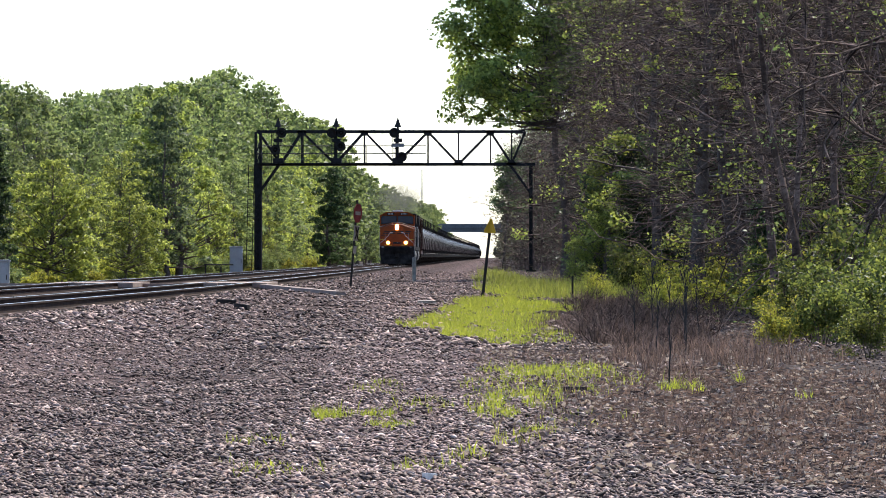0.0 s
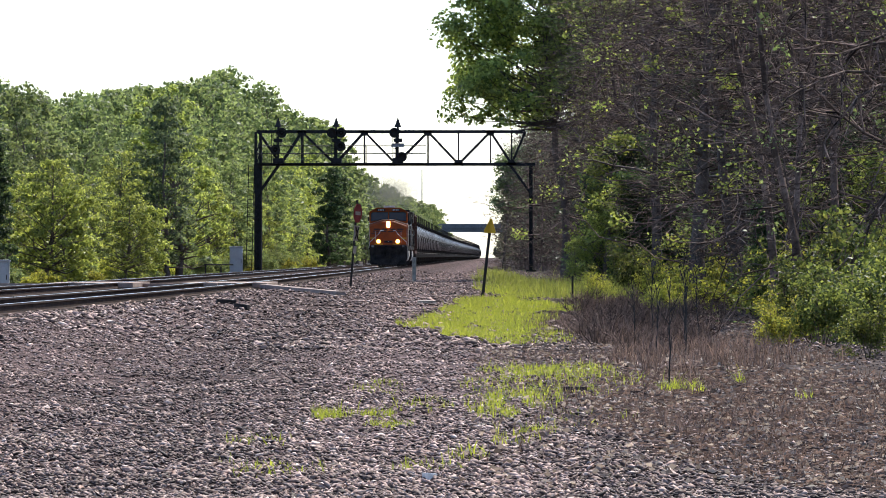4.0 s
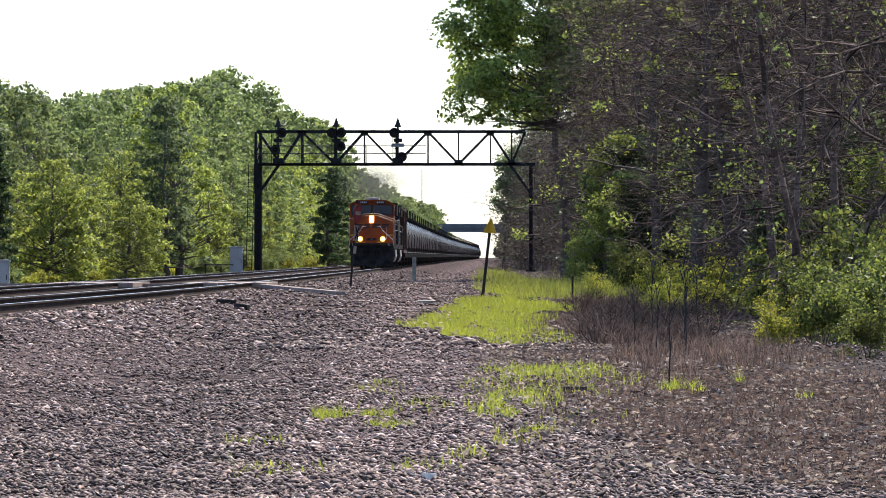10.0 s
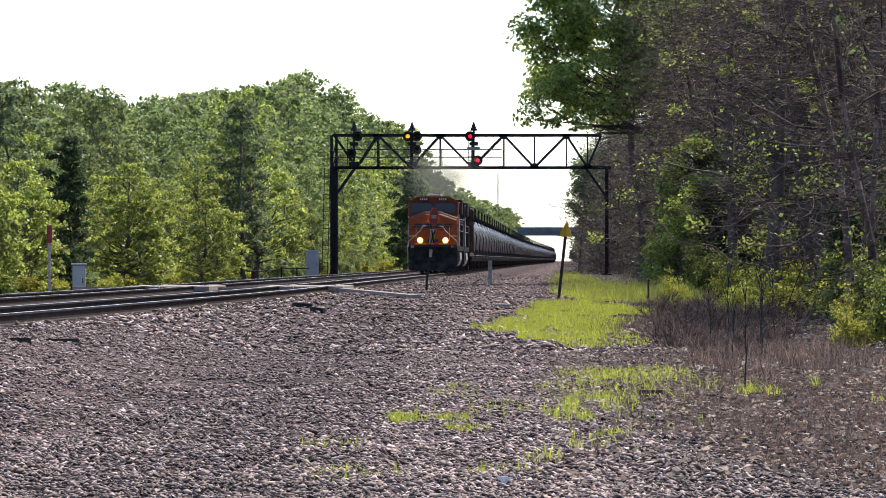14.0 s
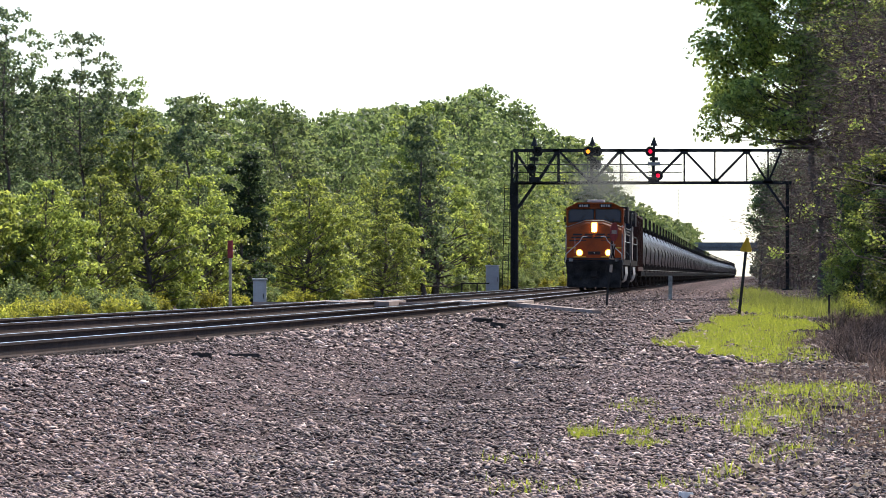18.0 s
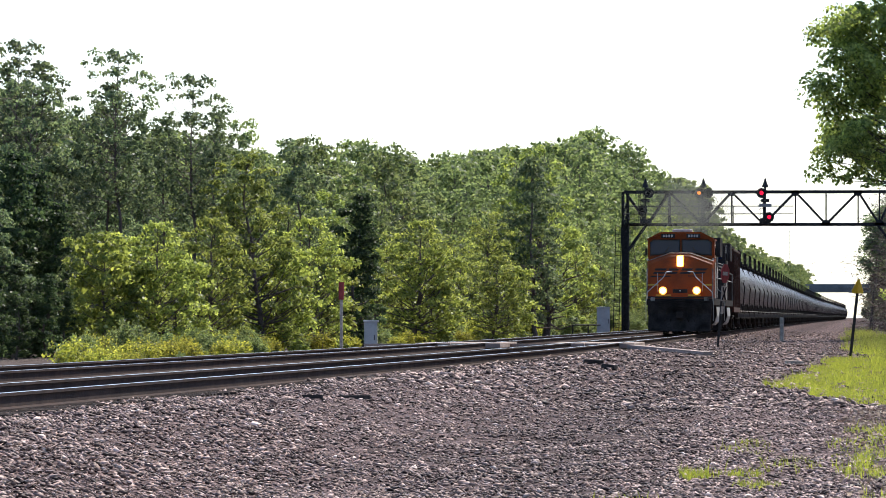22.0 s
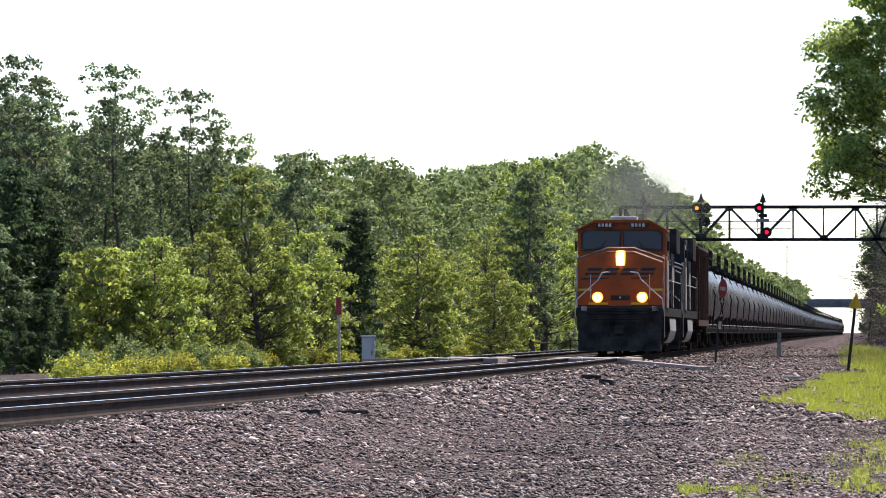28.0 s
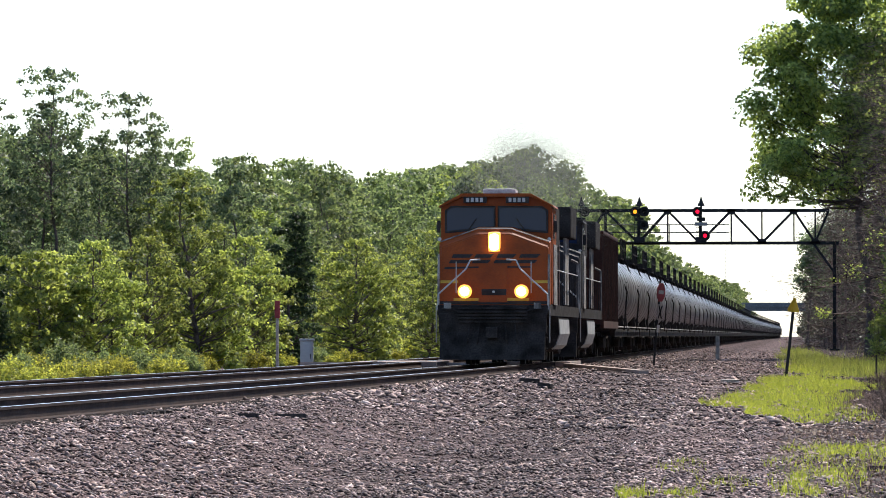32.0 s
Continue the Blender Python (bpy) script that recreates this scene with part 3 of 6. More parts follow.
def joined(name, protos, spots, rng, label, category):
    """Far woods as one piece: every tree of the rows (x, y, scale, kind) in one mesh of leaves and trunks."""
    vs, fs, mats, mi, base = [], [], [], [], 0
    for x, y, s, k in spots:
        a = rng.uniform(0, 2 * math.pi)
        rot = np.array(((math.cos(a), -math.sin(a), 0), (math.sin(a), math.cos(a), 0), (0, 0, 1))) * s
        for o in protos[k].children:
            me = o.data
            co = np.empty(len(me.vertices) * 3, dtype=np.float32)
            me.vertices.foreach_get("co", co)
            ix = np.empty(len(me.polygons) * 4, dtype=np.int32)
            me.loops.foreach_get("vertex_index", ix)
            m = me.materials[0]
            if m not in mats:
                mats.append(m)
            vs.append(co.reshape(-1, 3) @ rot.T + np.array((x, y, ground_z(x, y) - 0.1)))
            fs.append(ix.reshape(-1, 4) + base)
            mi.append(np.full(len(me.polygons), mats.index(m), dtype=np.int32))
            base += len(me.vertices)
    me = quads_mesh(name, np.concatenate(vs), np.concatenate(fs), mats[0])
    for m in mats[1:]:
        me.materials.append(m)
    me.polygons.foreach_set("material_index", np.concatenate(mi))
    return tagged(new(name, me), label, category, kind="stuff")


def in_view(x, y, r=4.5):
    return -0.146 * y - r < x < 0.068 * y + r


def forest_left():
    rng = np.random.default_rng(5)
    g = "trees along the far side of the tracks"
    near = [crown_tree("tree", 11, 10, 2.6, "oval", 110, 78, 0.13, LEAF, 0.52, 0.1, label="young green deciduous tree with an upright oval crown", group=g),
            crown_tree("tree", 12, 10, 1.7, "oval", 52, 90, 0.135, LEAF_DEEP, 0.5, 0.25, label="slender green tree with a narrow pointed crown", group=g),
            crown_tree("tree", 13, 6, 2.1, "round", 105, 72, 0.115, LEAF_LIGHT, 0.42, 0.03, label="light yellow-green broad young tree", group=g),
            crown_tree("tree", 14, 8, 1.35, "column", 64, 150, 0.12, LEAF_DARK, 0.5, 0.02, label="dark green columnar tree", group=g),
            crown_tree("tree", 15, 10, 2.2, "column", 66, 100, 0.14, LEAF_DEEP, 0.6, 0.06, label="upright deep green tree with a shaggy crown", group=g),
            crown_tree("tree", 16, 12, 1.8, "vase", 104, 40, 0.115, LEAF_DEEP, 0.34, 0.5, inner=0.02, trunk=0.1, squash=1.0, low=0.42, label="tall slender tree with an open crown of leaf tufts", group=g),
            crown_tree("tree", 17, 9, 2.4, "dome", 130, 85, 0.12, LEAF_OAK, 0.46, 0.1, trunk=0.15, label="broad rounded green tree with layered limbs", group=g),
            crown_tree("tree", 18, 3.2, 1.3, "round", 60, 75, 0.095, LEAF_LIGHT, 0.32, 0.02, trunk=0.05, label="shrubby yellow-green young tree", group=g),
            crown_tree("tree", 19, 12, 1.8, "dome", 92, 40, 0.115, LEAF_DEEP, 0.34, 0.55, inner=0.02, trunk=0.1, squash=1.0, low=0.45, label="tall thin tree with a ragged tufted crown", group=g)]
    mid = [crown_tree("tree", 21, 12, 2.7, "oval", 92, 50, 0.18, LEAF_PALE, 0.62, 0.06, label="tall green deciduous tree in the woods", group=g),
           crown_tree("tree", 22, 12, 2.2, "oval", 82, 48, 0.18, LEAF, 0.6, 0.08, label="tall green tree in the woods", group=g),
           crown_tree("tree", 23, 12, 3.4, "round", 90, 56, 0.18, LEAF_LIGHT, 0.72, 0.04, label="light green broad tree at the woods' edge", group=g)]
    far = [crown_tree("tree", 24, 13, 3.4, "oval", 64, 32, 0.36, LEAF_PALE, 0.85, 0.06), crown_tree("tree", 25, 13, 2.9, "oval", 60, 30, 0.36, LEAF, 0.8, 0.06)]

    def size(x, y, p, u):
        return skyline(x, y) * u / p["tall"]

    spots, spots_mid, spots_far = [], [], []
    y = 168.0
    while y < 345:
        for row in range(5):
            x, yy = left_edge(y) - 2.5 - row * 3.4 + rng.uniform(-1.2, 1.2), y + rng.uniform(-2.3, 2.3)
            u = rng.uniform(0.3, 0.55) if row == 0 else rng.uniform(0.6, 0.85) if row == 1 else rng.uniform(0.76, 1.06)
            if not in_view(x, yy):
                continue
            off = -x / yy * F
            if row < 3:
                k = (2, 7, 7, 2, 0)[rng.integers(0, 5)] if row == 0 else (0, 1, 0, 4, 6)[rng.integers(0, 5)]
                if off > 1340:      # dark-leaved trees stand in for the deep shade where the woods stand back
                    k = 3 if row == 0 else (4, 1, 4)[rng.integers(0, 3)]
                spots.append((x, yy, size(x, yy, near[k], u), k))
            else:
                k = (0, 1, 1)[rng.integers(0, 3)]
                spots_mid.append((x, yy, size(x, yy, mid[k], u), k))
        y += 4.8
    while y < 640:
        for row in range(4):
            x, yy = left_edge(y) - 2.2 - row * 3.6 + rng.uniform(-1.4, 1.4), y + rng.uniform(-3, 3)
            u = rng.uniform(0.4, 0.75) if row == 0 else rng.uniform(0.76, 1.06)
            k = (0, 2, 1, 2)[rng.integers(0, 4)] if row == 0 else (0, 1, 0)[rng.integers(0, 3)]
            spots_mid.append((x, yy, size(x, yy, mid[k], u), k))
        y += 6.5
    while y < 2200:
        for row in range(2):
            x, yy = left_edge(y) - 3.5 - row * 5 + rng.uniform(-1.5, 1.5), y + rng.uniform(-5, 5)
            k = int(rng.integers(0, 2))
            spots_far.append((x, yy, size(x, yy, far[k], rng.uniform(0.75, 1.0)), k))
        y += 11 if y < 1000 else 22
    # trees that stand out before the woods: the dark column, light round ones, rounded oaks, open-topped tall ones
    # kind 3 from 1405 to 1520: the woods' shade put into dark leaves
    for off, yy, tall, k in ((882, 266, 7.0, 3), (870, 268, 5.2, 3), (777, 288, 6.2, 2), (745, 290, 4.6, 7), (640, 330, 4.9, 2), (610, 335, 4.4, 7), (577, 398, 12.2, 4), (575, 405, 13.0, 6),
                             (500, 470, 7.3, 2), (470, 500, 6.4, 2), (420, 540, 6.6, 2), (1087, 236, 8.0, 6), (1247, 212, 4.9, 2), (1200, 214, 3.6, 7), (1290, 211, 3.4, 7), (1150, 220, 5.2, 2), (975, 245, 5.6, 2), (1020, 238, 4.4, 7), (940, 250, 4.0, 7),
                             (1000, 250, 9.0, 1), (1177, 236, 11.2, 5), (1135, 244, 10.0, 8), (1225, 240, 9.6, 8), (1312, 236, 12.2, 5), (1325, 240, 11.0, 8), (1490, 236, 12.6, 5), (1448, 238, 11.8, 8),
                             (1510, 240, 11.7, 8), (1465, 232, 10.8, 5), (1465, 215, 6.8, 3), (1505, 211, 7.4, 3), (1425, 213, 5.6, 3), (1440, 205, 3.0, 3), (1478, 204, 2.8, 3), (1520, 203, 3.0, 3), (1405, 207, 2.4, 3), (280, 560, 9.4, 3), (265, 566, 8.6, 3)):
        sc, x = tall / near[k]["tall"], -off * yy / F
        m = pose(x - near[k]["aside"] * sc, yy, ground_z(x, yy) - 0.08)
        copy_thing(near[k], m @ Matrix.Scale(sc, 4))
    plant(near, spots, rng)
    plant(mid, [p for p in spots_mid if p[1] < 395], rng)
    joined("woods", mid, [p for p in spots_mid if p[1] >= 395], rng, "tall green trees of the woods along the line", "woods")
    joined("far_woods", far, spots_far, rng, "green woods receding along the far side of the line", "woods")
    for p in far:
        for o in list(p.children):
            bpy.data.objects.remove(o)
        bpy.data.objects.remove(p)
    for i, p in enumerate(near + mid):
        y = 290 + 9 * i
        p.matrix_basis = pose(left_edge(y) - 9, y, 0.2) @ Matrix.Scale(0.8, 4)
    # bright low growth along the foot of the woods
    b = [bush("bush", 31, 1.2, 2.4, 2600, 0.085, LEAF_GOLD, "bright yellow-green bush at the edge of the woods", group="bushes along the tracks"),
         bush("bush", 32, 2.2, 2.6, 4200, 0.085, LEAF, "green bush at the edge of the woods", group="bushes along the tracks")]
    sp = []
    for y in np.arange(172, 330, 2.4):
        x = left_edge(y) + rng.uniform(-0.6, 3.2)
        if -x / y * F > 1370:
            continue
        sp.append((x, y, rng.uniform(0.3, 0.68), 0 if rng.uniform() < 0.68 else 1))
    for off in np.arange(1030, 1395, 12):         # the bright fringe along the nearest ties
        y = 20.6 / off * F + rng.uniform(-2, 2)
        sp.append((-20.6 + rng.uniform(-1.0, 1.0), y, rng.uniform(0.2, 0.7), 0 if rng.uniform() < 0.6 else 1))
    for y in np.arange(330, 600, 5):
        sp.append((left_edge(y) + rng.uniform(-1.2, 1.0), y, rng.uniform(0.6, 1.2), 1 if rng.uniform() < 0.7 else 0))
    plant(b, sp, rng)
    for i, p in enumerate(b):
        p.matrix_basis = pose(left_edge(262) + 0.5, 262 + 9 * i, 0.6)


def reaching_tree():
    """A dead tree whose long crooked limbs reach out over the brush."""
    rng = np.random.default_rng(77)
    root = tagged(empty("bare_tree", pose(8.1, 104, ground_z(8.1, 104) - 0.1)), "dead tree with long crooked limbs over the brush", "tree", "trees beside the line")
    trunk = [(np.array((0.12 * math.sin(i), 0.1 * math.cos(2 * i), i * 0.9)), 0.16 - 0.014 * i) for i in range(9)]
    t = new("trunk", sticks_mesh("trunk", [(a, b, ra, rb) for (a, ra), (b, rb) in zip(trunk[:-1], trunk[1:])], BARK, 7))
    t.parent = root

    def limb(segs, a, way, length, rad, level):
        k = 6 if level > 1 else 4
        for j in range(k):
            way = way + rng.normal(size=3) * np.array((0.12, 0.3, 0.24))
            way /= np.linalg.norm(way)
            b = a + way * length / k
            segs.append((a, b, max(0.006, rad * (1 - 0.8 * j / k)), max(0.005, rad * (1 - 0.8 * (j + 1) / k))))
            if level > 0 and j > 0:
                for _ in range(2):
                    side = way * 0.8 + rng.normal(size=3) * np.array((0.4, 0.5, 0.7))
                    limb(segs, b, side / np.linalg.norm(side), length * rng.uniform(0.22, 0.42), rad * 0.42, level - 1)
            a = b

    for z, up, length in ((2.7, 0.02, 3.6), (3.3, -0.2, 3.3), (3.9, 0.1, 3.9), (4.6, -0.12, 3.4), (5.3, 0.1, 3.2), (5.9, -0.1, 2.8)):
        segs = []
        limb(segs, np.array((0.0, 0.0, z)), np.array((-0.98, -0.1, up)), length, 0.05, 2)
        o = new("limb", sticks_mesh("limb", segs, TWIG, 4))
        o.parent = root


def forest_right():
    rng = np.random.default_rng(8)
    g = "trees beside the line"
    bare = [tree("bare_tree", 41, 11, 3.5, 0.2, 900, 0.062, LEAF_LIGHT, tuft=60, levels=2, n1=20, n2=6, clump=0.3, up=0.25, trunk=0.12, bark=TWIG, thin=0.008, twigs=(2600, 0.5, 0.013, 0.75), limbs=0.42, wig=0.45,
                 label="grey-brown leafless tree with dense dry twigs", group=g),
            tree("bare_tree", 42, 10, 3.2, 0.14, 320, 0.07, LEAF, tuft=40, levels=2, n1=20, n2=6, clump=0.5, up=0.05, trunk=0.09, bark=TWIG, thin=0.008, twigs=(3000, 0.55, 0.013, 0.8), limbs=0.3, wig=0.4,
                 label="leafless tree with drooping grey twigs", group=g),
            tree("bare_tree", 50, 11, 2.8, 0.3, 420, 0.07, LEAF_LIGHT, tuft=50, levels=2, n1=16, n2=6, clump=0.4, up=0.3, trunk=0.2, thin=0.01, twigs=(1800, 0.5, 0.014, 0.7), limbs=0.36, wig=0.45,
                 label="thick-trunked crooked tree with few leaves", group=g)]
    thin = [tree("bare_tree", 46, 11, 3.0, 0.06, 500, 0.12, LEAF_DULL, levels=1, n1=26, n2=3, clump=0.8, up=0.3, trunk=0.1, bark=TWIG, thin=0.014, twigs=(1700, 0.6, 0.026, 1.2), limbs=0.3, wig=0.36, three=True,
                 label="leafless grey-brown tree in the woods beside the line", group=g)]
    leafy = [crown_tree("tree", 43, 16.4, 4.2, "dome", 300, 190, 0.14, LEAF_OAK, 0.78, 0.42, trunk=0.2, inner=0.12, low=0.36, squash=0.95, sway=1.7,
                        label="tall green deciduous tree overhanging the line", group=g),
             tree("tree", 44, 10, 3.2, 0.1, 5000, 0.2, LEAF_DARK, n1=16, clump=0.7, label="dark green tree whose leaf colour fills in the woods' shade", group=g),
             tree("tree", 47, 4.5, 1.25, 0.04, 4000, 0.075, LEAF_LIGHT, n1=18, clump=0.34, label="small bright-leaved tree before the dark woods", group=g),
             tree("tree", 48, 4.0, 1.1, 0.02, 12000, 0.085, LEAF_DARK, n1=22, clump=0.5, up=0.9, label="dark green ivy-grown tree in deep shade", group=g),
             tree("tree", 49, 9.0, 1.9, 0.45, 3600, 0.16, LEAF_DEEP, n1=18, clump=0.5, label="green tree leaning out past the signal bridge", group=g)]
    far = [tree("tree", 45, 13, 4.0, 0.05, 1300, 0.46, LEAF_DULL, n1=16, clump=0.9, levels=1, bark=TWIG)]
    spots, sp_thin = [], []
    for y in np.arange(108, 235, 4.2):
        front = max(right_edge(y) + 0.2, 0.027 * y + 2.3) if y < 176 else right_edge(y) - 0.4
        spots.append((front + rng.uniform(0, 1.4), y + rng.uniform(-3, 3), rng.uniform(0.85, 1.1), int(rng.integers(0, 2))))
        if y > 125:
            spots.append((front + rng.uniform(2.0, 4.0), y + rng.uniform(-3, 3), rng.uniform(0.95, 1.2), int(rng.integers(0, 2))))
        sp_thin.append((right_edge(y) + rng.uniform(5.5, 9), y + rng.uniform(-3, 3), rng.uniform(0.95, 1.25), 0))
    for y in np.arange(236, 560, 6.5):
        for row in range(3):
            sp_thin.append((right_edge(y) + (2.0 if y < 425 else -1.6) + row * 2.3 + rng.uniform(-0.5, 1.5), y + rng.uniform(-3, 3), rng.uniform(0.75, 1.15), 0))
    spots += [(4.62, 131, 1.0, 2), (5.5, 133, 0.8, 2), (5.75, 136, 0.85, 2), (4.2, 150, 0.9, 2), (7.0, 128, 0.9, 2)]
    plant(bare, spots, rng)
    reaching_tree()
    plant(thin, sp_thin, rng)
    # dark mass (kind 3), its bright left edge painted with lighter leaves (kind 2)
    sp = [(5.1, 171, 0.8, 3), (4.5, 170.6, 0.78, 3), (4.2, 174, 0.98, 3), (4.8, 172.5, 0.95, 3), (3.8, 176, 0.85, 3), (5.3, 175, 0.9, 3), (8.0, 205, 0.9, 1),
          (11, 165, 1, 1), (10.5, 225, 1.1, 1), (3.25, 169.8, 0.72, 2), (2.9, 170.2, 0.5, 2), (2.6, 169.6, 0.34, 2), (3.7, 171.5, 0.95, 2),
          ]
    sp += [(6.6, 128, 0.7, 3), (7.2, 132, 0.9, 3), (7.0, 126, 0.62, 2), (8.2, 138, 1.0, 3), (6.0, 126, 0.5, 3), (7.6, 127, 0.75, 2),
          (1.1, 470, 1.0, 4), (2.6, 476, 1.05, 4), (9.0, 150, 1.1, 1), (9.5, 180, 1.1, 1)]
    # backing rows of dark leaves put shade into the gaps of the woods
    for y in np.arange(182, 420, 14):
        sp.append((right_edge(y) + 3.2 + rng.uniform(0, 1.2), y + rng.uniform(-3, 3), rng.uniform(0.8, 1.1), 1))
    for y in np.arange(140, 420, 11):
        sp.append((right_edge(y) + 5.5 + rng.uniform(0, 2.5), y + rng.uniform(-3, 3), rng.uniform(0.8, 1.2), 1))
    plant(leafy, sp, rng)
    # the tall trees that hang over the line
    for x, y, s, turn in ((3.2, 250, 1.0, 0), (6.6, 262, 0.97, 40), (10.8, 262, 1.0, 215)):
        copy_thing(leafy[0], pose(x, y, ground_z(x, y) - 0.1, 0, 0, turn) @ Matrix.Scale(s, 4))
    sp = []
    for y in list(np.arange(560, 900, 14)) + list(np.arange(900, 2200, 26)):
        for row in range(2):
            sp.append((right_edge(y) + 3.0 + row * 4 + rng.uniform(-0.6, 0.8), y + rng.uniform(-3, 3), rng.uniform(0.75, 1.05), 0))
    joined("far_woods", far, sp, rng, "dark woods receding on the near side of the line", "woods")
    for p in far:
        for o in list(p.children):
            bpy.data.objects.remove(o)
        bpy.data.objects.remove(p)
    for i, p in enumerate(bare + thin + leafy):
        p.matrix_basis = pose(11 + 0.5 * i, 262 + 12 * i, 0.5)
    b = [bush("bush", 51, 1.5, 2.2, 2600, 0.062, LEAF_GOLD, "yellow-green bush at the foot of the bare trees", group="roadside bushes"),
         bush("bush", 52, 1.7, 2.4, 3400, 0.066, LEAF_BUSH, "green leafy bush at the foot of the bare trees", group="roadside bushes"),
         bush("dead_brush", 53, 1.0, 2.4, 0, 0.1, LEAF, "dry brown leafless brush", "brush", "roadside bushes", 26)]
    sp = [(4.2, 148, 0.75, 0), (4.6, 132, 0.8, 0), (5.1, 92, 0.6, 1), (6.2, 96, 0.8, 1), (5.4, 84, 0.4, 1), (6.1, 86, 0.5, 1), (5.7, 106, 0.8, 1), (6.6, 108, 1.0, 1),
          (7.2, 102, 1.0, 1), (6.7, 104, 1.1, 1), (7.3, 112, 1.15, 1), (5.2, 100, 0.62, 1), (4.1, 126, 0.75, 0), (3.7, 124, 0.5, 0), (5.4, 112, 0.6, 0), (4.6, 92, 0.42, 0), (5.5, 98, 0.5, 0), (6.6, 100, 0.55, 0), (3.6, 160, 0.7, 1), (4.2, 168, 0.8, 1), (5.8, 120, 0.8, 1), (4.9, 140, 0.6, 0), (2.9, 152, 0.45, 0)]
    for _ in range(46):
        y = rng.uniform(86, 142)
        sp.append((rng.uniform(0.014, 0.038) * y, y, rng.uniform(0.28, 0.58), 2))
    plant(b, sp, rng, 0.02)
    for i, p in enumerate(b):
        p.matrix_basis = pose(5.5 + i, 122 + 8 * i, 0.4)


forest_left()
forest_right()


# ---- stones, grass and litter on the ground ----
def scatter_stones(name, n, y0, y1, x_of, size, rng, label):
    """Crushed stones lying on the ballast, one mesh."""
    u = rng.uniform(0, 1, n)
    y = 1 / (1 / y0 + u * (1 / y1 - 1 / y0))          # thinner far off
    lo, hi = np.array([x_of(v) for v in y]).T
    x = lo + (hi - lo) * rng.uniform(0, 1, n)
    z = np.array([ground_z(a, b) for a, b in zip(x, y)])
    z += np.array([0.05 * noise.noise((a * 0.6, b * 0.25, 0)) for a, b in zip(x, y)])
    base = np.array(((1, 0, 0), (-1, 0, 0), (0, 1, 0), (0, -1, 0), (0, 0, 1), (0, 0, -1)), dtype=float)
    s = size * np.minimum(rng.lognormal(0, 0.35, n), 1.9)
    thin = (rng.uniform(0, 1, n) < 0.72 * np.clip((x - 0.2) / 3.0, 0, 1))          # few stones in the litter
    s = np.where(thin, s * 0.25, s)
    v = base[None] + rng.normal(size=(n, 6, 3)) * 0.28
    v *= s[:, None, None] * np.stack([rng.uniform(0.7, 1.3, n), rng.uniform(0.7, 1.3, n), rng.uniform(0.3, 0.62, n)], axis=1)[:, None, :]
    a = rng.uniform(0, 2 * math.pi, n)
    c, q = np.cos(a)[:, None], np.sin(a)[:, None]
    vx, vy = v[:, :, 0] * c - v[:, :, 1] * q, v[:, :, 0] * q + v[:, :, 1] * c
    tilt = rng.normal(size=(n, 1)) * 0.3
    vz = v[:, :, 2] + vx * tilt
    co = np.stack([vx + x[:, None], vy + y[:, None], vz + z[:, None] + 0.25 * s[:, None]], axis=2).reshape(-1, 3)
    tri = np.array(((0, 2, 4), (2, 1, 4), (1, 3, 4), (3, 0, 4), (2, 0, 5), (1, 2, 5), (3, 1, 5), (0, 3, 5)))
    fs = (tri[None] + (np.arange(n) * 6)[:, None, None]).reshape(-1, 3)
    me = quads_mesh(name, co, fs, STONE)
    return tagged(new(name, me), label, "gravel", kind="stuff")


def blades(name, spots, rng, material, label, tall, wide, category="grass"):
    """Blades of grass: spots are rows of (x, y, half width, half depth, count, height factor)."""
    P = []
    for cx, cy, rx, ry, n, h in spots:
        a, r = rng.uniform(0, 2 * math.pi, n), np.sqrt(rng.uniform(0, 1, n))
        wob = 1 + 0.25 * np.sin(3 * a + cx * 7) + 0.15 * np.sin(7 * a + cy)
        P.append(np.stack([cx + rx * r * np.cos(a) * wob, cy + ry * r * np.sin(a) * wob, np.full(n, h)], axis=1))
    P = np.concatenate(P)
    keep = np.array([noise.noise((a * 1.6, b * 0.35, 7)) > -0.42 for a, b, _ in P])
    P = P[keep]
    n = len(P)
    z = np.array([ground_z(a, b) + 0.05 * noise.noise((a * 0.6, b * 0.25, 0)) for a, b, _ in P]) - 0.01
    root = np.stack([P[:, 0], P[:, 1], z], axis=1)
    H = tall * P[:, 2] * rng.lognormal(-0.1, 0.4, n)
    lean = rng.normal(size=(n, 2)) * 0.35 * H[:, None]
    w = wide * rng.uniform(0.6, 1.3, n)
    t = rng.uniform(0, math.pi, n)
    side = np.stack([np.cos(t) * w, np.sin(t) * w, np.zeros(n)], axis=1)
    mid = root + np.stack([lean[:, 0] * 0.35, lean[:, 1] * 0.35, H * 0.6], axis=1)
    tip = root + np.stack([lean[:, 0], lean[:, 1], H], axis=1)
    co = np.stack([root - side, root + side, mid + side * 0.8, mid - side * 0.8, mid - side * 0.8, mid + side * 0.8, tip + side * 0.12, tip - side * 0.12], axis=1).reshape(-1, 3)
    me = quads_mesh(name, co, np.arange(8 * n).reshape(-1, 4), material)
    return tagged(new(name, me), label, category, kind="stuff")


def ballast_span(y):
    return max(-0.147 * y - 0.3, track_x(y) + 0.9), 0.068 * y + 0.2


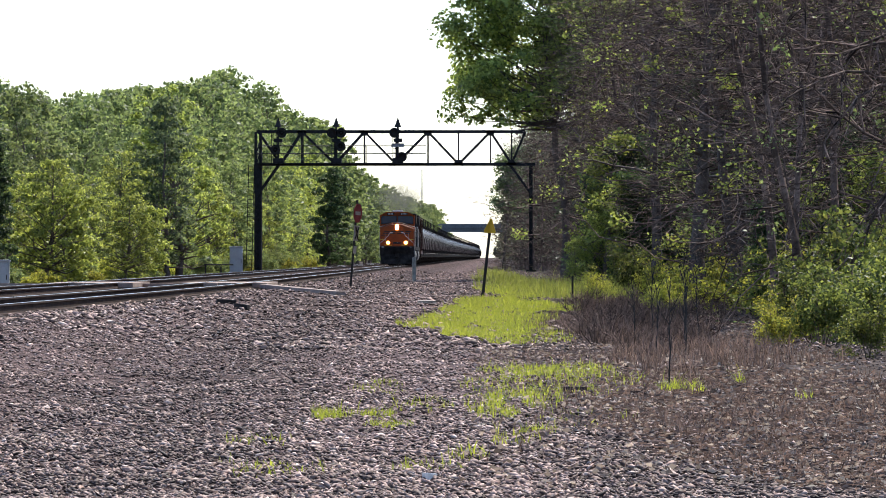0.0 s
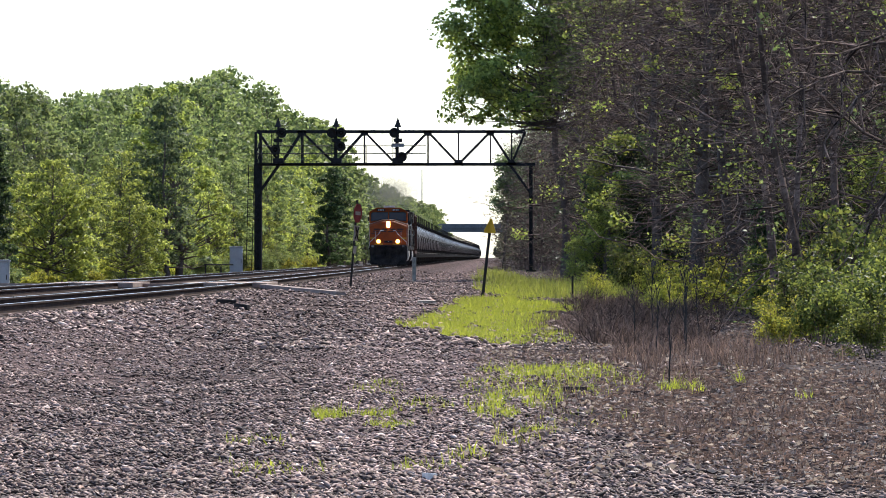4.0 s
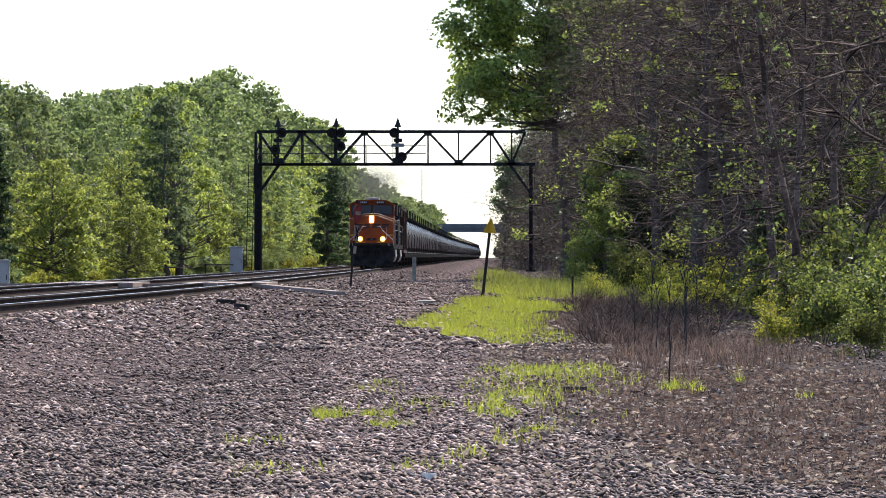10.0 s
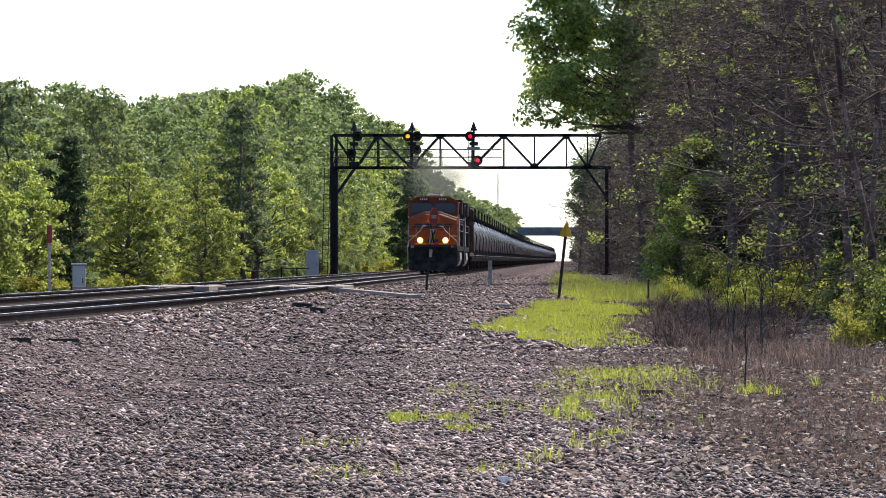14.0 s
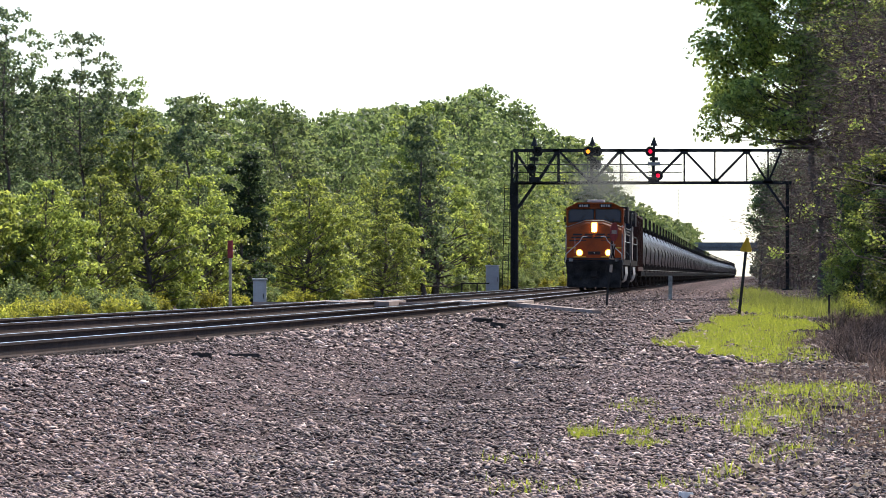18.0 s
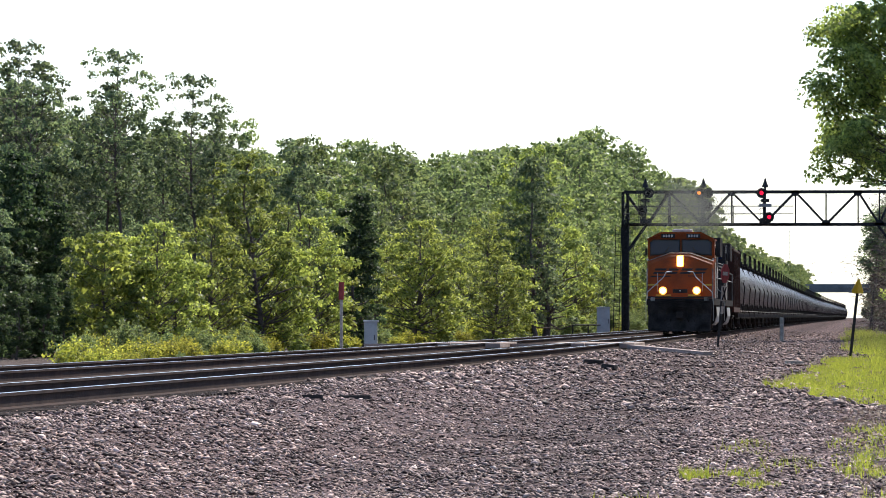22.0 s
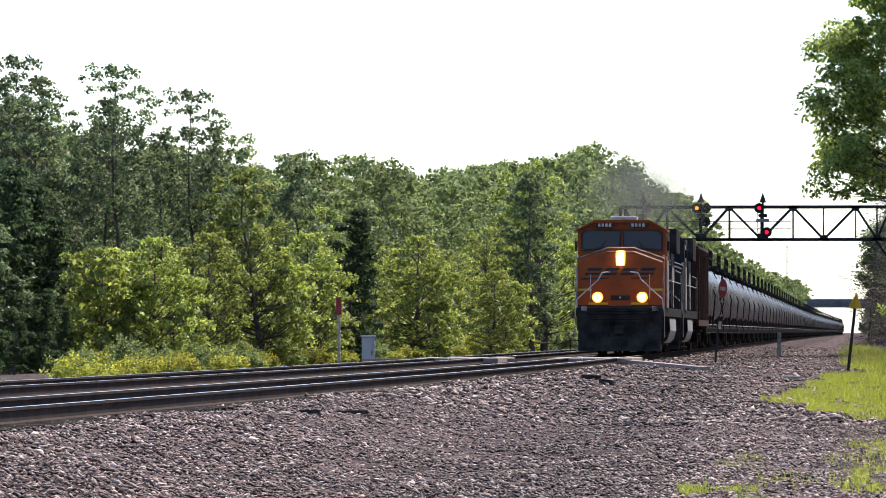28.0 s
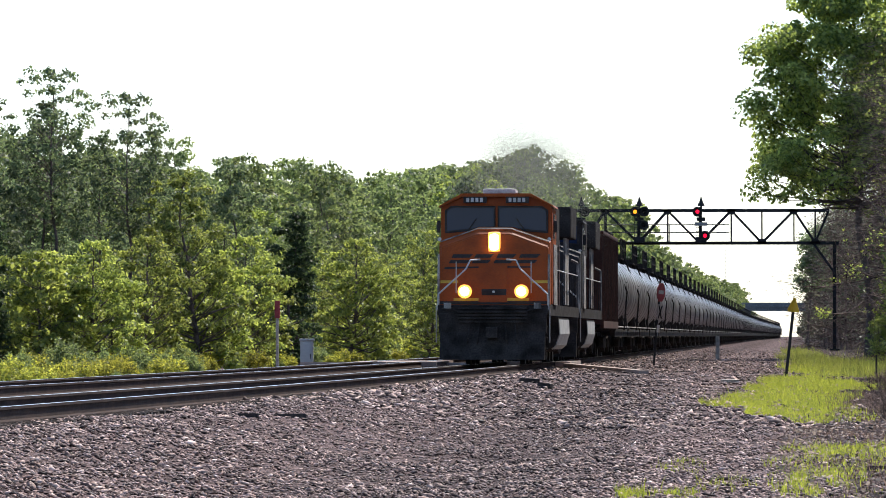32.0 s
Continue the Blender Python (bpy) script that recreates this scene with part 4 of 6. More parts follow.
def cover():
    rng = np.random.default_rng(3)
    scatter_stones("ballast_stones", 84000, 39, 90, ballast_span, 0.025, rng, "loose crushed pinkish-grey ballast stones")
    scatter_stones("ballast_stones", 34000, 88, 420, ballast_span, 0.042, rng, "loose crushed ballast stones beside the track")
    patches = ((-0.1, 111, 1.3, 14, 17000, 0.55), (0.3, 135, 1.35, 13, 16000, 0.55), (0.6, 99, 0.8, 5, 1200, 0.5), (0.9, 172, 1.2, 20, 3600, 0.8))
    meadow = ((1.9, 174, 2.0, 24, 5200, 1.0), (2.6, 158, 1.3, 12, 2600, 2.0), (1.2, 215, 1.6, 24, 2600, 1.2), (0.6, 270, 1.2, 40, 2000, 1.4), (0.2, 360, 1.0, 50, 1500, 1.5))
    tufts = ((0.8, 75, 0.75, 3.5, 1900, 0.42), (0.3, 63, 0.42, 4, 700, 0.5), (0.55, 69, 0.8, 5, 900, 0.42), (0.1, 60, 0.35, 2, 320, 0.55),
             (-1.6, 58.5, 0.17, 0.9, 260, 0.5), (-1.15, 59.5, 0.22, 0.8, 170, 0.42), (-1.25, 68, 0.3, 2, 160, 0.4), (-0.95, 56, 0.22, 0.7, 150, 0.42),
             (0.2, 52, 0.25, 1.2, 80, 0.5), (-0.15, 49, 0.2, 1, 70, 0.45), (2.05, 66.5, 0.16, 0.7, 110, 0.8), (-0.7, 62, 0.4, 2, 120, 0.4), (0.9, 58, 0.5, 2, 120, 0.4),
             (2.3, 66, 0.12, 0.5, 40, 0.9), (2.9, 69, 0.06, 0.3, 24, 1.1), (-0.5, 47, 0.3, 1, 90, 0.4), (-2.0, 52, 0.3, 1, 60, 0.4),
             (-1.7, 46, 0.4, 1.5, 110, 0.45), (0.45, 54, 0.2, 1, 90, 0.5), (1.5, 71, 0.5, 3, 160, 0.5), (3.4, 64, 0.1, 0.4, 30, 0.6))
    blades("grass", patches + tufts, rng, GRASS, "bright yellow-green grass in patches on the ballast", 0.15, 0.005)
    blades("tall_grass", meadow, rng, GRASS_SHADED, "tall green grass at the foot of the woods", 0.15, 0.006)
    blades("dead_grass", ((2.4, 110, 1.4, 22, 3000, 0.9), (3.0, 85, 1.4, 12, 2600, 1.0), (2.6, 60, 1.9, 16, 5200, 0.4), (2.9, 130, 1.2, 16, 1800, 0.9),
                          (1.2, 84, 1.2, 7, 700, 0.35), (3.2, 56, 1.2, 8, 900, 0.35), (1.2, 52, 1.2, 8, 500, 0.25)),
           rng, DRY, "dry brown grass and litter at the foot of the brush", 0.2, 0.006, "dead grass")
    c = []
    for cx, cy, rx, ry, n in ((3.0, 95, 2.4, 32, 6000), (3.0, 60, 2.0, 18, 15000), (4.5, 135, 2.5, 30, 1800), (0.8, 80, 1.2, 16, 900)):
        a, r = rng.uniform(0, 2 * math.pi, n), np.sqrt(rng.uniform(0, 1, n))
        c.append(np.stack([cx + rx * r * np.cos(a), cy + ry * r * np.sin(a), np.zeros(n)], axis=1))
    c = np.concatenate(c)
    c[:, 2] = [ground_z(a, b) + 0.02 + 0.05 * noise.noise((a * 0.6, b * 0.25, 0)) for a, b, _ in c]
    tagged(new("leaf_litter", leaf_mesh("leaf_litter", c, 0.022, rng, DRY, 0.8, 4.5)), "dry fallen leaves and straw on the soil", "leaf litter", kind="stuff")
    n = 2600
    c = np.stack([rng.uniform(-0.2, 4.6, n), rng.uniform(43, 92, n), np.zeros(n)], axis=1)
    c[:, 2] = [ground_z(a, b) + 0.025 + 0.05 * noise.noise((a * 0.6, b * 0.25, 0)) for a, b, _ in c]
    tagged(new("fallen_leaves", leaf_mesh("fallen_leaves", c, 0.045, rng, CURL, 0.75, 1.6)), "pale curled fallen leaves on the litter", "leaf litter", kind="stuff")


cover()


# ---- signal bridge ----
LAMP_RED = lamp_mat("red signal lens", (0.9, 0.006, 0.04), 1.0)
LAMP_YELLOW = lamp_mat("yellow signal lens", (1.0, 0.28, 0.015), 1.2)
LENS_DARK = glass_mat("dark signal lens", (0.01, 0.01, 0.01))


def build_gantry():
    gy, zt, zb, gz = 420.0, 10.52, 8.22, 0.62
    root = tagged(empty("signal_bridge", pose(0, gy, 0)), "black steel truss signal bridge across the tracks", "signal bridge")
    xl, xr = -16.4, 2.9
    dep = 0.75
    bot = [-14.8, -10.95, -6.63, -2.22, 1.54]
    top = [-13.3, -8.88, -4.38, 0.04]
    for x in (xl, xr):
        bm = bmesh.new()
        wide, top_z = (0.17, zt) if x == xl else (0.08, zb)
        for sx in (-wide, wide):
            for sy in (-dep, dep):
                beam(bm, (x + sx, sy, gz), (x + sx, sy * 0.7, top_z), wide)
        for i in range(12):
            z0 = gz + 0.3 + i * 0.8
            if z0 + 0.8 < top_z:
                beam(bm, (x - wide, -dep, z0), (x + wide, -dep, z0 + 0.8), 0.5 * wide)
                beam(bm, (x, -dep, z0), (x, dep * 0.8, z0 + 0.8), 0.06)
        box(bm, x - wide - 0.02, x + wide + 0.02, -dep * 0.9, -dep * 0.9 + 0.06, gz, zb)
        box(bm, x - 0.35, x + 0.35, -1.0, 1.0, gz - 0.2, gz + 0.12)
        part("column", bm, STEEL, root)
        s = 1 if x == xl else -1
        for sy in (-dep, dep):
            part("knee_brace", beam(bmesh.new(), (x, sy, zb - 2.1), (x + s * 1.5, sy, zb), 0.15), STEEL, root)
    for z, n in ((zt, "top_chord"), (zb, "bottom_chord")):
        bm = bmesh.new()
        for sy in (-dep, dep):
            beam(bm, (xl - 0.1, sy, z), (xr - 0.4 if z == zt else xr + 0.3, sy, z), 0.16, 0.2)
        for x in np.arange(xl, xr, 1.1):
            beam(bm, (x, -dep, z), (x, dep, z), 0.05)
        part(n, bm, STEEL, root)
    seq = [xl] + [v for p in zip(bot, top + [2.5]) for v in p]
    lev = [zt] + [v for _ in bot for v in (zb, zt)]
    for i in range(len(seq) - 1):
        for sy in (-dep, dep):
            bm = beam(bmesh.new(), (seq[i], sy, lev[i]), (seq[i + 1], sy, lev[i + 1]), 0.15)
            part("diagonal", bm, STEEL, root)
    for x in top + bot[1:]:
        for sy in (-dep, dep):
            part("upright", beam(bmesh.new(), (x, sy, zb), (x, sy, zt), 0.1), STEEL, root)
    for x in top + bot:
        z = zt if x in top else zb
        s = -1 if z == zt else 1
        bm = prism(bmesh.new(), ((x - 0.34, z + 0.06 * -s), (x + 0.34, z + 0.06 * -s), (x + 0.34, z + s * 0.06), (x + 0.15, z + s * 0.3), (x - 0.15, z + s * 0.3), (x - 0.34, z + s * 0.06)),
                   -dep - 0.08, -dep - 0.04)
        part("gusset", bm, STEEL, root)
    for z in (8.95, 9.5):
        bm = beam(bmesh.new(), (xl, -1.15, z), (-4.5, -1.15, z), 0.07, seg=6)
        part("handrail", bm, STEEL, root)
    for x in np.arange(xl + 1.0, -4.3, 2.22):
        part("railing_post", beam(bmesh.new(), (x, -1.15, zb), (x, -1.15, zt if int(x) % 2 else 9.5), 0.075, seg=6), STEEL, root)
    bm = bmesh.new()
    box(bm, xl, -4.4, -1.25, -0.8, zb + 0.02, zb + 0.07)
    part("catwalk", bm, STEEL, root)
    # ladder on the outer column
    bm = bmesh.new()
    for s in (-0.55, -0.95):
        beam(bm, (xl + s + 0.1, -0.6, gz), (xl + s + 0.3, -0.6, zb), 0.05)
    for i in range(24):
        z = gz + 0.3 + i * 0.3
        beam(bm, (xl - 0.83 + 0.026 * i / 3, -0.6, z), (xl - 0.43 + 0.026 * i / 3, -0.6, z), 0.035)
    part("ladder", bm, STEEL, root)
    return root


ADDED_SHUTTERS = []                   # added plates that hide the lit lenses until the train draws near


def disc(bm, x, y, z, r, depth, seg=18, r2=None):
    """A short round thing that faces along y."""
    bmesh.ops.create_cone(bm, cap_ends=True, segments=seg, radius1=r, radius2=r if r2 is None else r2, depth=depth,
                          matrix=Matrix.Translation((x, y, z)) @ pose(0, 0, 0, 90))
    return bm


def build_signal(x, heads, label):
    """A mast with its round heads: rows of (x, z, lens)."""
    gy, zb = 420.0, 8.22
    root = tagged(empty("railway_signal", pose(x, gy - 1.05, zb)), label, "railway signal", "signals on the bridge")
    bm = beam(bmesh.new(), (0, 0, 0), (0, 0, 2.95), 0.16, seg=10)
    part("mast", bm, STEEL, root)
    bm = bmesh.new()
    bmesh.ops.create_cone(bm, cap_ends=True, segments=10, radius1=0.16, radius2=0.03, depth=0.4, matrix=Matrix.Translation((0, 0, 3.05)))
    bmesh.ops.create_cone(bm, cap_ends=True, segments=10, radius1=0.27, radius2=0.15, depth=0.3, matrix=Matrix.Translation((0, 0, 2.75)))
    part("finial", bm, STEEL, root)
    box_bm = box(bmesh.new(), -0.38, 0.38, -0.2, 0.25, 0.02, 0.42, 0.04)
    part("base_box", box_bm, STEEL, root)
    for hx, hz, lens in heads:
        bm = bmesh.new()
        bmesh.ops.create_cone(bm, cap_ends=True, segments=20, radius1=0.36, radius2=0.36, depth=0.06,
                              matrix=Matrix.Translation((hx, -0.22, hz)) @ pose(0, 0, 0, 90))
        bmesh.ops.create_cone(bm, cap_ends=True, segments=14, radius1=0.17, radius2=0.22, depth=0.4,
                              matrix=Matrix.Translation((hx, 0.0, hz)) @ pose(0, 0, 0, 90))
        beam(bm, (0, 0, hz), (hx, 0, hz), 0.08)
        head = part("signal_head", bm, STEEL, root)
        bm = bmesh.new()
        bmesh.ops.create_uvsphere(bm, u_segments=14, v_segments=8, radius=0.14, matrix=Matrix.Translation((hx, -0.25, hz)) @ Matrix.Diagonal((1, 0.35, 1, 1)))
        part("lens", bm, lens, head, smooth=True)
        bm = bmesh.new()
        prof = [(hx + 0.26 * math.cos(a), hz + 0.26 * math.sin(a)) for a in np.linspace(-0.3, math.pi + 0.3, 11)]
        prof += [(hx + 0.24 * math.cos(a), hz + 0.24 * math.sin(a)) for a in np.linspace(math.pi + 0.3, -0.3, 11)]
        prism(bm, prof, -0.55, -0.24)
        part("hood", bm, STEEL, head)
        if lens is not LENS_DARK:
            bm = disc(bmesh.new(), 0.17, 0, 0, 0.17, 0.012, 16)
            v = part("shutter", bm, STEEL, head, "added dark plate that hides the lens until it lights")
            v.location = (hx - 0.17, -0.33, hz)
            ADDED_SHUTTERS.append(v)
    bm = bmesh.new()
    for sx in (-0.36, -0.14):
        beam(bm, (sx, 0.12, 0), (sx, 0.12, 2.3), 0.04)
    for i in range(7):
        beam(bm, (-0.36, 0.12, 0.2 + 0.3 * i), (-0.14, 0.12, 0.2 + 0.3 * i), 0.035)
    part("ladder", bm, STEEL, root)
    part("relay_box", box(bmesh.new(), -0.3, 0.3, -0.18, 0.2, 1.55, 1.8, 0.03), STEEL, root)
    return root


build_gantry()
build_signal(-14.95, ((0.25, 2.2, LENS_DARK), (-0.2, 1.0, LENS_DARK)), "black signal with unlit heads on the bridge")
build_signal(-10.85, ((-0.3, 2.2, LAMP_YELLOW), (0.35, 2.2, LENS_DARK), (0.3, 1.25, LENS_DARK)), "black signal showing a yellow light")
sR = build_signal(-6.5, ((-0.25, 2.2, LAMP_RED), (0.28, 0.5, LAMP_RED)), "black signal showing two red lights")
part("number_plate", box(bmesh.new(), -0.45, 0.45, -0.3, -0.26, 1.2, 1.45), mat("grey plate", (0.25, 0.25, 0.25)), sR)

# ---- signs, posts, cabinets, the crossing ----
RED = mat("faded sign red", (0.30, 0.03, 0.03), 0.6, var=0.3)
WHITE = mat("weathered white paint", (0.46, 0.39, 0.32), 0.85, var=0.3, scale=6)
YELLOW = mat("yellow sign paint", (0.62, 0.36, 0.01), 0.55, var=0.12)
GREYBOX = mat("aluminium-grey cabinet paint", (0.42, 0.42, 0.41), 0.5, 0.2, 0.12)
DARK_IRON = mat("dark post iron", (0.03, 0.026, 0.024), 0.8, 0.2)


def stop_sign():
    x, y = -4.56, 194.0
    z = ground_z(x, y)
    root = tagged(empty("stop_sign", pose(x, y, z, 0, 4.6, 0)), "red stop sign and white crossing board on a leaning post", "road sign")
    part("post", beam(bmesh.new(), (0, 0, -0.2), (0, 0, 2.85), 0.07), DARK_IRON, root)
    turn = pose(0, 0, 0, 0, 0, 66)
    bm = prism(bmesh.new(), [(0.33 * math.cos(radians(22.5 + 45 * i)), 2.42 + 0.33 * math.sin(radians(22.5 + 45 * i))) for i in range(8)], -0.06, -0.045)
    bm.transform(turn)
    plate = part("plate", bm, RED, root)
    bm = prism(bmesh.new(), [(0.2, 2.36), (0.2, 2.48), (-0.2, 2.48), (-0.2, 2.36)], -0.066, -0.062)
    bm.transform(turn)
    part("lettering", bm, WHITE, plate)
    bm = prism(bmesh.new(), [(0.17, 1.52), (0.17, 2.02), (-0.17, 2.02), (-0.17, 1.52)], -0.06, -0.045)
    bm.transform(turn)
    board = part("crossing_board", bm, WHITE, root, "white board with a black cross")
    for s in (1, -1):
        bm = bmesh.new()
        beam(bm, (-0.12 * s, -0.065, 1.56), (0.12 * s, -0.065, 1.98), 0.07, 0.008)
        bm.transform(turn)
        part("cross_stroke", bm, BLACK, board)
    bm = prism(bmesh.new(), [(0.1, 1.1), (0.1, 1.35), (-0.1, 1.35), (-0.1, 1.1)], -0.06, -0.045)
    bm.transform(turn)
    part("notice", bm, WHITE, root)


def yellow_sign():
    x, y = -0.19, 150.0
    root = tagged(empty("marker_sign", pose(x, y, ground_z(x, y), 0, 6.2, 0)), "yellow triangular marker on a leaning dark post", "sign")
    part("post", beam(bmesh.new(), (0, 0, -0.25), (0, 0, 1.85), 0.075), DARK_IRON, root)
    for i, s in enumerate((-1, 1)):
        bm = prism(bmesh.new(), ((0, 1.98), (s * 0.06, 1.98), (s * 0.17, 1.73), (s * 0.15, 1.68), (0, 1.68)), -0.07, -0.05)
        bm.transform(pose(0, 0, 0, 0, 0, -s * 14))
        part("plate", bm, YELLOW, root)
    part("plate", prism(bmesh.new(), ((-0.05, 1.96), (0.05, 1.96), (0.03, 2.04), (-0.03, 2.04)), -0.06, -0.03), YELLOW, root)


def simple_post(name, x, y, h, w, material, label, lean=0.0, cap=None, category="post"):
    root = tagged(empty(name, pose(x, y, ground_z(x, y), 0, lean, 0)), label, category)
    bm = bmesh.new()
    box(bm, -w / 2, w / 2, -w / 2, w / 2, -0.2, h, w * 0.12)
    part("shaft", bm, material, root)
    if cap:
        bm = bmesh.new()
        box(bm, *cap[0], w * 0.1)
        part("cap", bm, cap[1], root)
    return root


def cabinet(x, y, w, h, label, roof=True):
    root = tagged(empty("relay_cabinet", pose(x, y, ground_z(x, y), 0, 0, 4)), label, "cabinet")
    part("body", box(bmesh.new(), -w / 2, w / 2, -0.25, 0.25, -0.1, h, 0.03), GREYBOX, root)
    part("lid", box(bmesh.new(), -w / 2 - 0.04, w / 2 + 0.04, -0.3, 0.3, h, h + 0.07, 0.02), GREYBOX, root)
    d = part("door", box(bmesh.new(), -w / 2 + 0.04, w / 2 - 0.04, -0.28, -0.25, 0.05, h - 0.06, 0.01), GREYBOX, root)
    part("handle", box(bmesh.new(), w / 2 - 0.12, w / 2 - 0.09, -0.31, -0.28, h * 0.45, h * 0.6), DARK_IRON, d)
    return root


stop_sign()
yellow_sign()
simple_post("marker_post", -3.06, 240, 1.0, 0.16, WHITE, "weathered grey-white square marker post in ballast")
simple_post("iron_stake", 2.06, 148, 0.6, 0.05, DARK_IRON, "short dark iron stake in the grass")
c = simple_post("target_post", -17.6, 202, 2.15, 0.1, WHITE, "white post with a red target at the edge of the woods", 0, ((-0.09, 0.09, -0.07, 0.07, 2.0, 2.6), RED))
cabinet(-17.0, 207, 0.46, 1.15, "grey metal relay cabinet beside the tracks")
cabinet(-16.6, 388, 0.85, 1.85, "grey metal relay cabinet near the signal bridge")


def crossing():
    root = tagged(empty("plank_crossing"), "bleached plank crossing over both tracks", "level crossing", kind="structure")
    y0, y1 = 181.0, 190.0
    for base in (0.0, -GAP):
        for a, b in ((-0.64, -0.22), (-0.2, 0.2), (0.22, 0.64), (0.84, 1.3), (-1.3, -0.84)):
            cx = track_x(186) + base
            for k in range(2):
                m = y0 + (y1 - y0) * k / 2
                part("plank", box(bmesh.new(), cx + a, cx + b, m + 0.02 + 0.1 * a, m + (y1 - y0) / 2 - 0.02 + 0.1 * a, RAIL - 0.16, RAIL - 0.01, 0.015), BOARD, root)
    # the worn timber edge that runs down from the rails to the road
    bm = bmesh.new()
    beam(bm, (track_x(181) + 1.2, 181, RAIL - 0.12), (-4.0, 159, ground_z(-4.0, 159) + 0.04), 0.26, 0.13)
    part("edge_timber", bm, BOARD, root)
    bm = bmesh.new()
    beam(bm, (track_x(181) - GAP - 4.0, 196, RAIL - 0.14), (track_x(181) - GAP + 2.6, 184, RAIL - 0.1), 0.26, 0.1)
    part("edge_timber", bm, BOARD, root)


crossing()


def overpass():
    y, k = 1640.0, 6.4
    root = tagged(empty("road_bridge", pose(0, y, 0)), "grey concrete road bridge over the line far off", "bridge")
    conc = mat("grey concrete", (0.16, 0.17, 0.18), 0.85, scale=0.3, fine=3)
    part("deck", box(bmesh.new(), -22, 30, -5, 5, 8.4, 9.9), conc, root)
    part("parapet", box(bmesh.new(), -22, 30, -5.3, -5, 9.4, 10.7), conc, root)
    for x in (-12.5, 6.5):
        part("pier", box(bmesh.new(), x - 0.8, x + 0.8, -4, 4, 0, 8.4), conc, root)
    for x0, x1 in ((-40, -20), (16, 40)):
        part("abutment", box(bmesh.new(), x0, x1, -6, 6, 0, 9.2), conc, root)


overpass()


def mast():
    root = tagged(empty("radio_mast", pose(-28.6, 2500, 0.3)), "thin grey lattice radio mast far beyond the bridge", "mast")
    for a in range(3):
        t, u = 2 * math.pi * a / 3, 2 * math.pi * (a + 1) / 3
        part("leg", beam(bmesh.new(), (0.4 * math.cos(t), 0.4 * math.sin(t), 0), (0.3 * math.cos(t), 0.3 * math.sin(t), 38), 0.14), GREYBOX, root)
        bm = bmesh.new()
        for i in range(24):
            beam(bm, (0.38 * math.cos(t), 0.38 * math.sin(t), i * 1.58), (0.38 * math.cos(u), 0.38 * math.sin(u), i * 1.58 + 1.58), 0.06)
        part("bracing", bm, GREYBOX, root)


mast()


def pipe_rail():
    x, y = -17.9, 386.0
    root = tagged(empty("pipe_railing", pose(x, y, ground_z(x, y))), "dark pipe railing beside the relay cabinet", "railing")
    for dx in (-0.6, 0.4):
        part("railing_post", beam(bmesh.new(), (dx, 0, -0.1), (dx, 0, 0.95), 0.09, seg=8), DARK_IRON, root)
    part("pipe", beam(bmesh.new(), (-0.7, 0, 0.9), (1.2, 0, 0.9), 0.09, seg=8), DARK_IRON, root)


pipe_rail()


# ---- small things lying about ----
def lying(name, x, y, length, w, h, turn, material, label, category):
    bm = box(bmesh.new(), -length / 2, length / 2, -w / 2, w / 2, -0.03, h, min(w, h) * 0.2)
    for v in bm.verts:
        v.co += Vector((0, noise.noise(v.co * 9) * w * 0.2, noise.noise(v.co * 7 + Vector((3, 1, 2))) * h * 0.35))
    ob = obj_from(name, bm, material)
    ob.matrix_basis = pose(x, y, ground_z(x, y) + 0.03, 0, 0, turn)
    return tagged(ob, label, category)


CHALK = mat("chalky white stone", (0.8, 0.77, 0.72), 0.8, var=0.1)
OLD_WOOD = mat("blackened old timber", (0.045, 0.036, 0.032), 0.9, var=0.4, bump=0.6)
lying("timber_block", -5.6, 126, 0.42, 0.2, 0.09, 8, OLD_WOOD, "blackened broken timber block on the ballast", "timber")
lying("timber_block", -5.1, 122, 0.3, 0.15, 0.08, -20, OLD_WOOD, "short charred timber scrap on the ballast", "timber")
lying("stick", -6.55, 77, 0.46, 0.03, 0.022, 24, OLD_WOOD, "dark stick lying on the ballast", "stick")
lying("stick", -6.9, 75, 0.3, 0.03, 0.018, -28, OLD_WOOD, "dark short stick lying on the ballast", "stick")
lying("stick", 0.95, 67, 0.3, 0.035, 0.02, 20, OLD_WOOD, "dark stick lying in the grass", "stick")
lying("plank", -1.5, 141, 0.42, 0.3, 0.05, 4, WHITE, "pale board lying on the ballast", "board")
lying("white_stone", -0.45, 44.4, 0.1, 0.07, 0.03, 15, CHALK, "pale white stone among dark ballast", "stone")


def sapling(x, y, tall, seed):
    rng = np.random.default_rng(seed)
    segs, p = [], np.zeros(3)
    for i in range(7):
        q = p + np.array((rng.normal() * 0.012, rng.normal() * 0.012, tall / 7))
        segs.append((p, q, 0.012 - 0.0012 * i, 0.0108 - 0.0012 * i))
        if i > 1:
            for s in range(2):
                e = q + np.array((rng.normal() * 0.06, rng.normal() * 0.06, tall * rng.uniform(0.1, 0.25)))
                segs.append((q, e, 0.006, 0.003))
        p = q
    ob = new("sapling", sticks_mesh("sapling", segs, DARK_IRON, 5))
    ob.matrix_basis = pose(x, y, ground_z(x, y) - 0.02)
    tagged(ob, "thin dark leafless sapling in the litter", "sapling", "saplings")


for x, y, t, s in ((2.05, 68, 1.05, 1), (2.3, 82, 1.0, 2), (2.75, 84, 1.1, 3), (2.6, 95, 1.2, 4), (3.05, 92, 1.3, 5), (2.9, 88, 0.9, 6), (2.2, 90, 0.9, 7), (3.4, 96, 1.3, 8)):
    sapling(x, y, t, s)


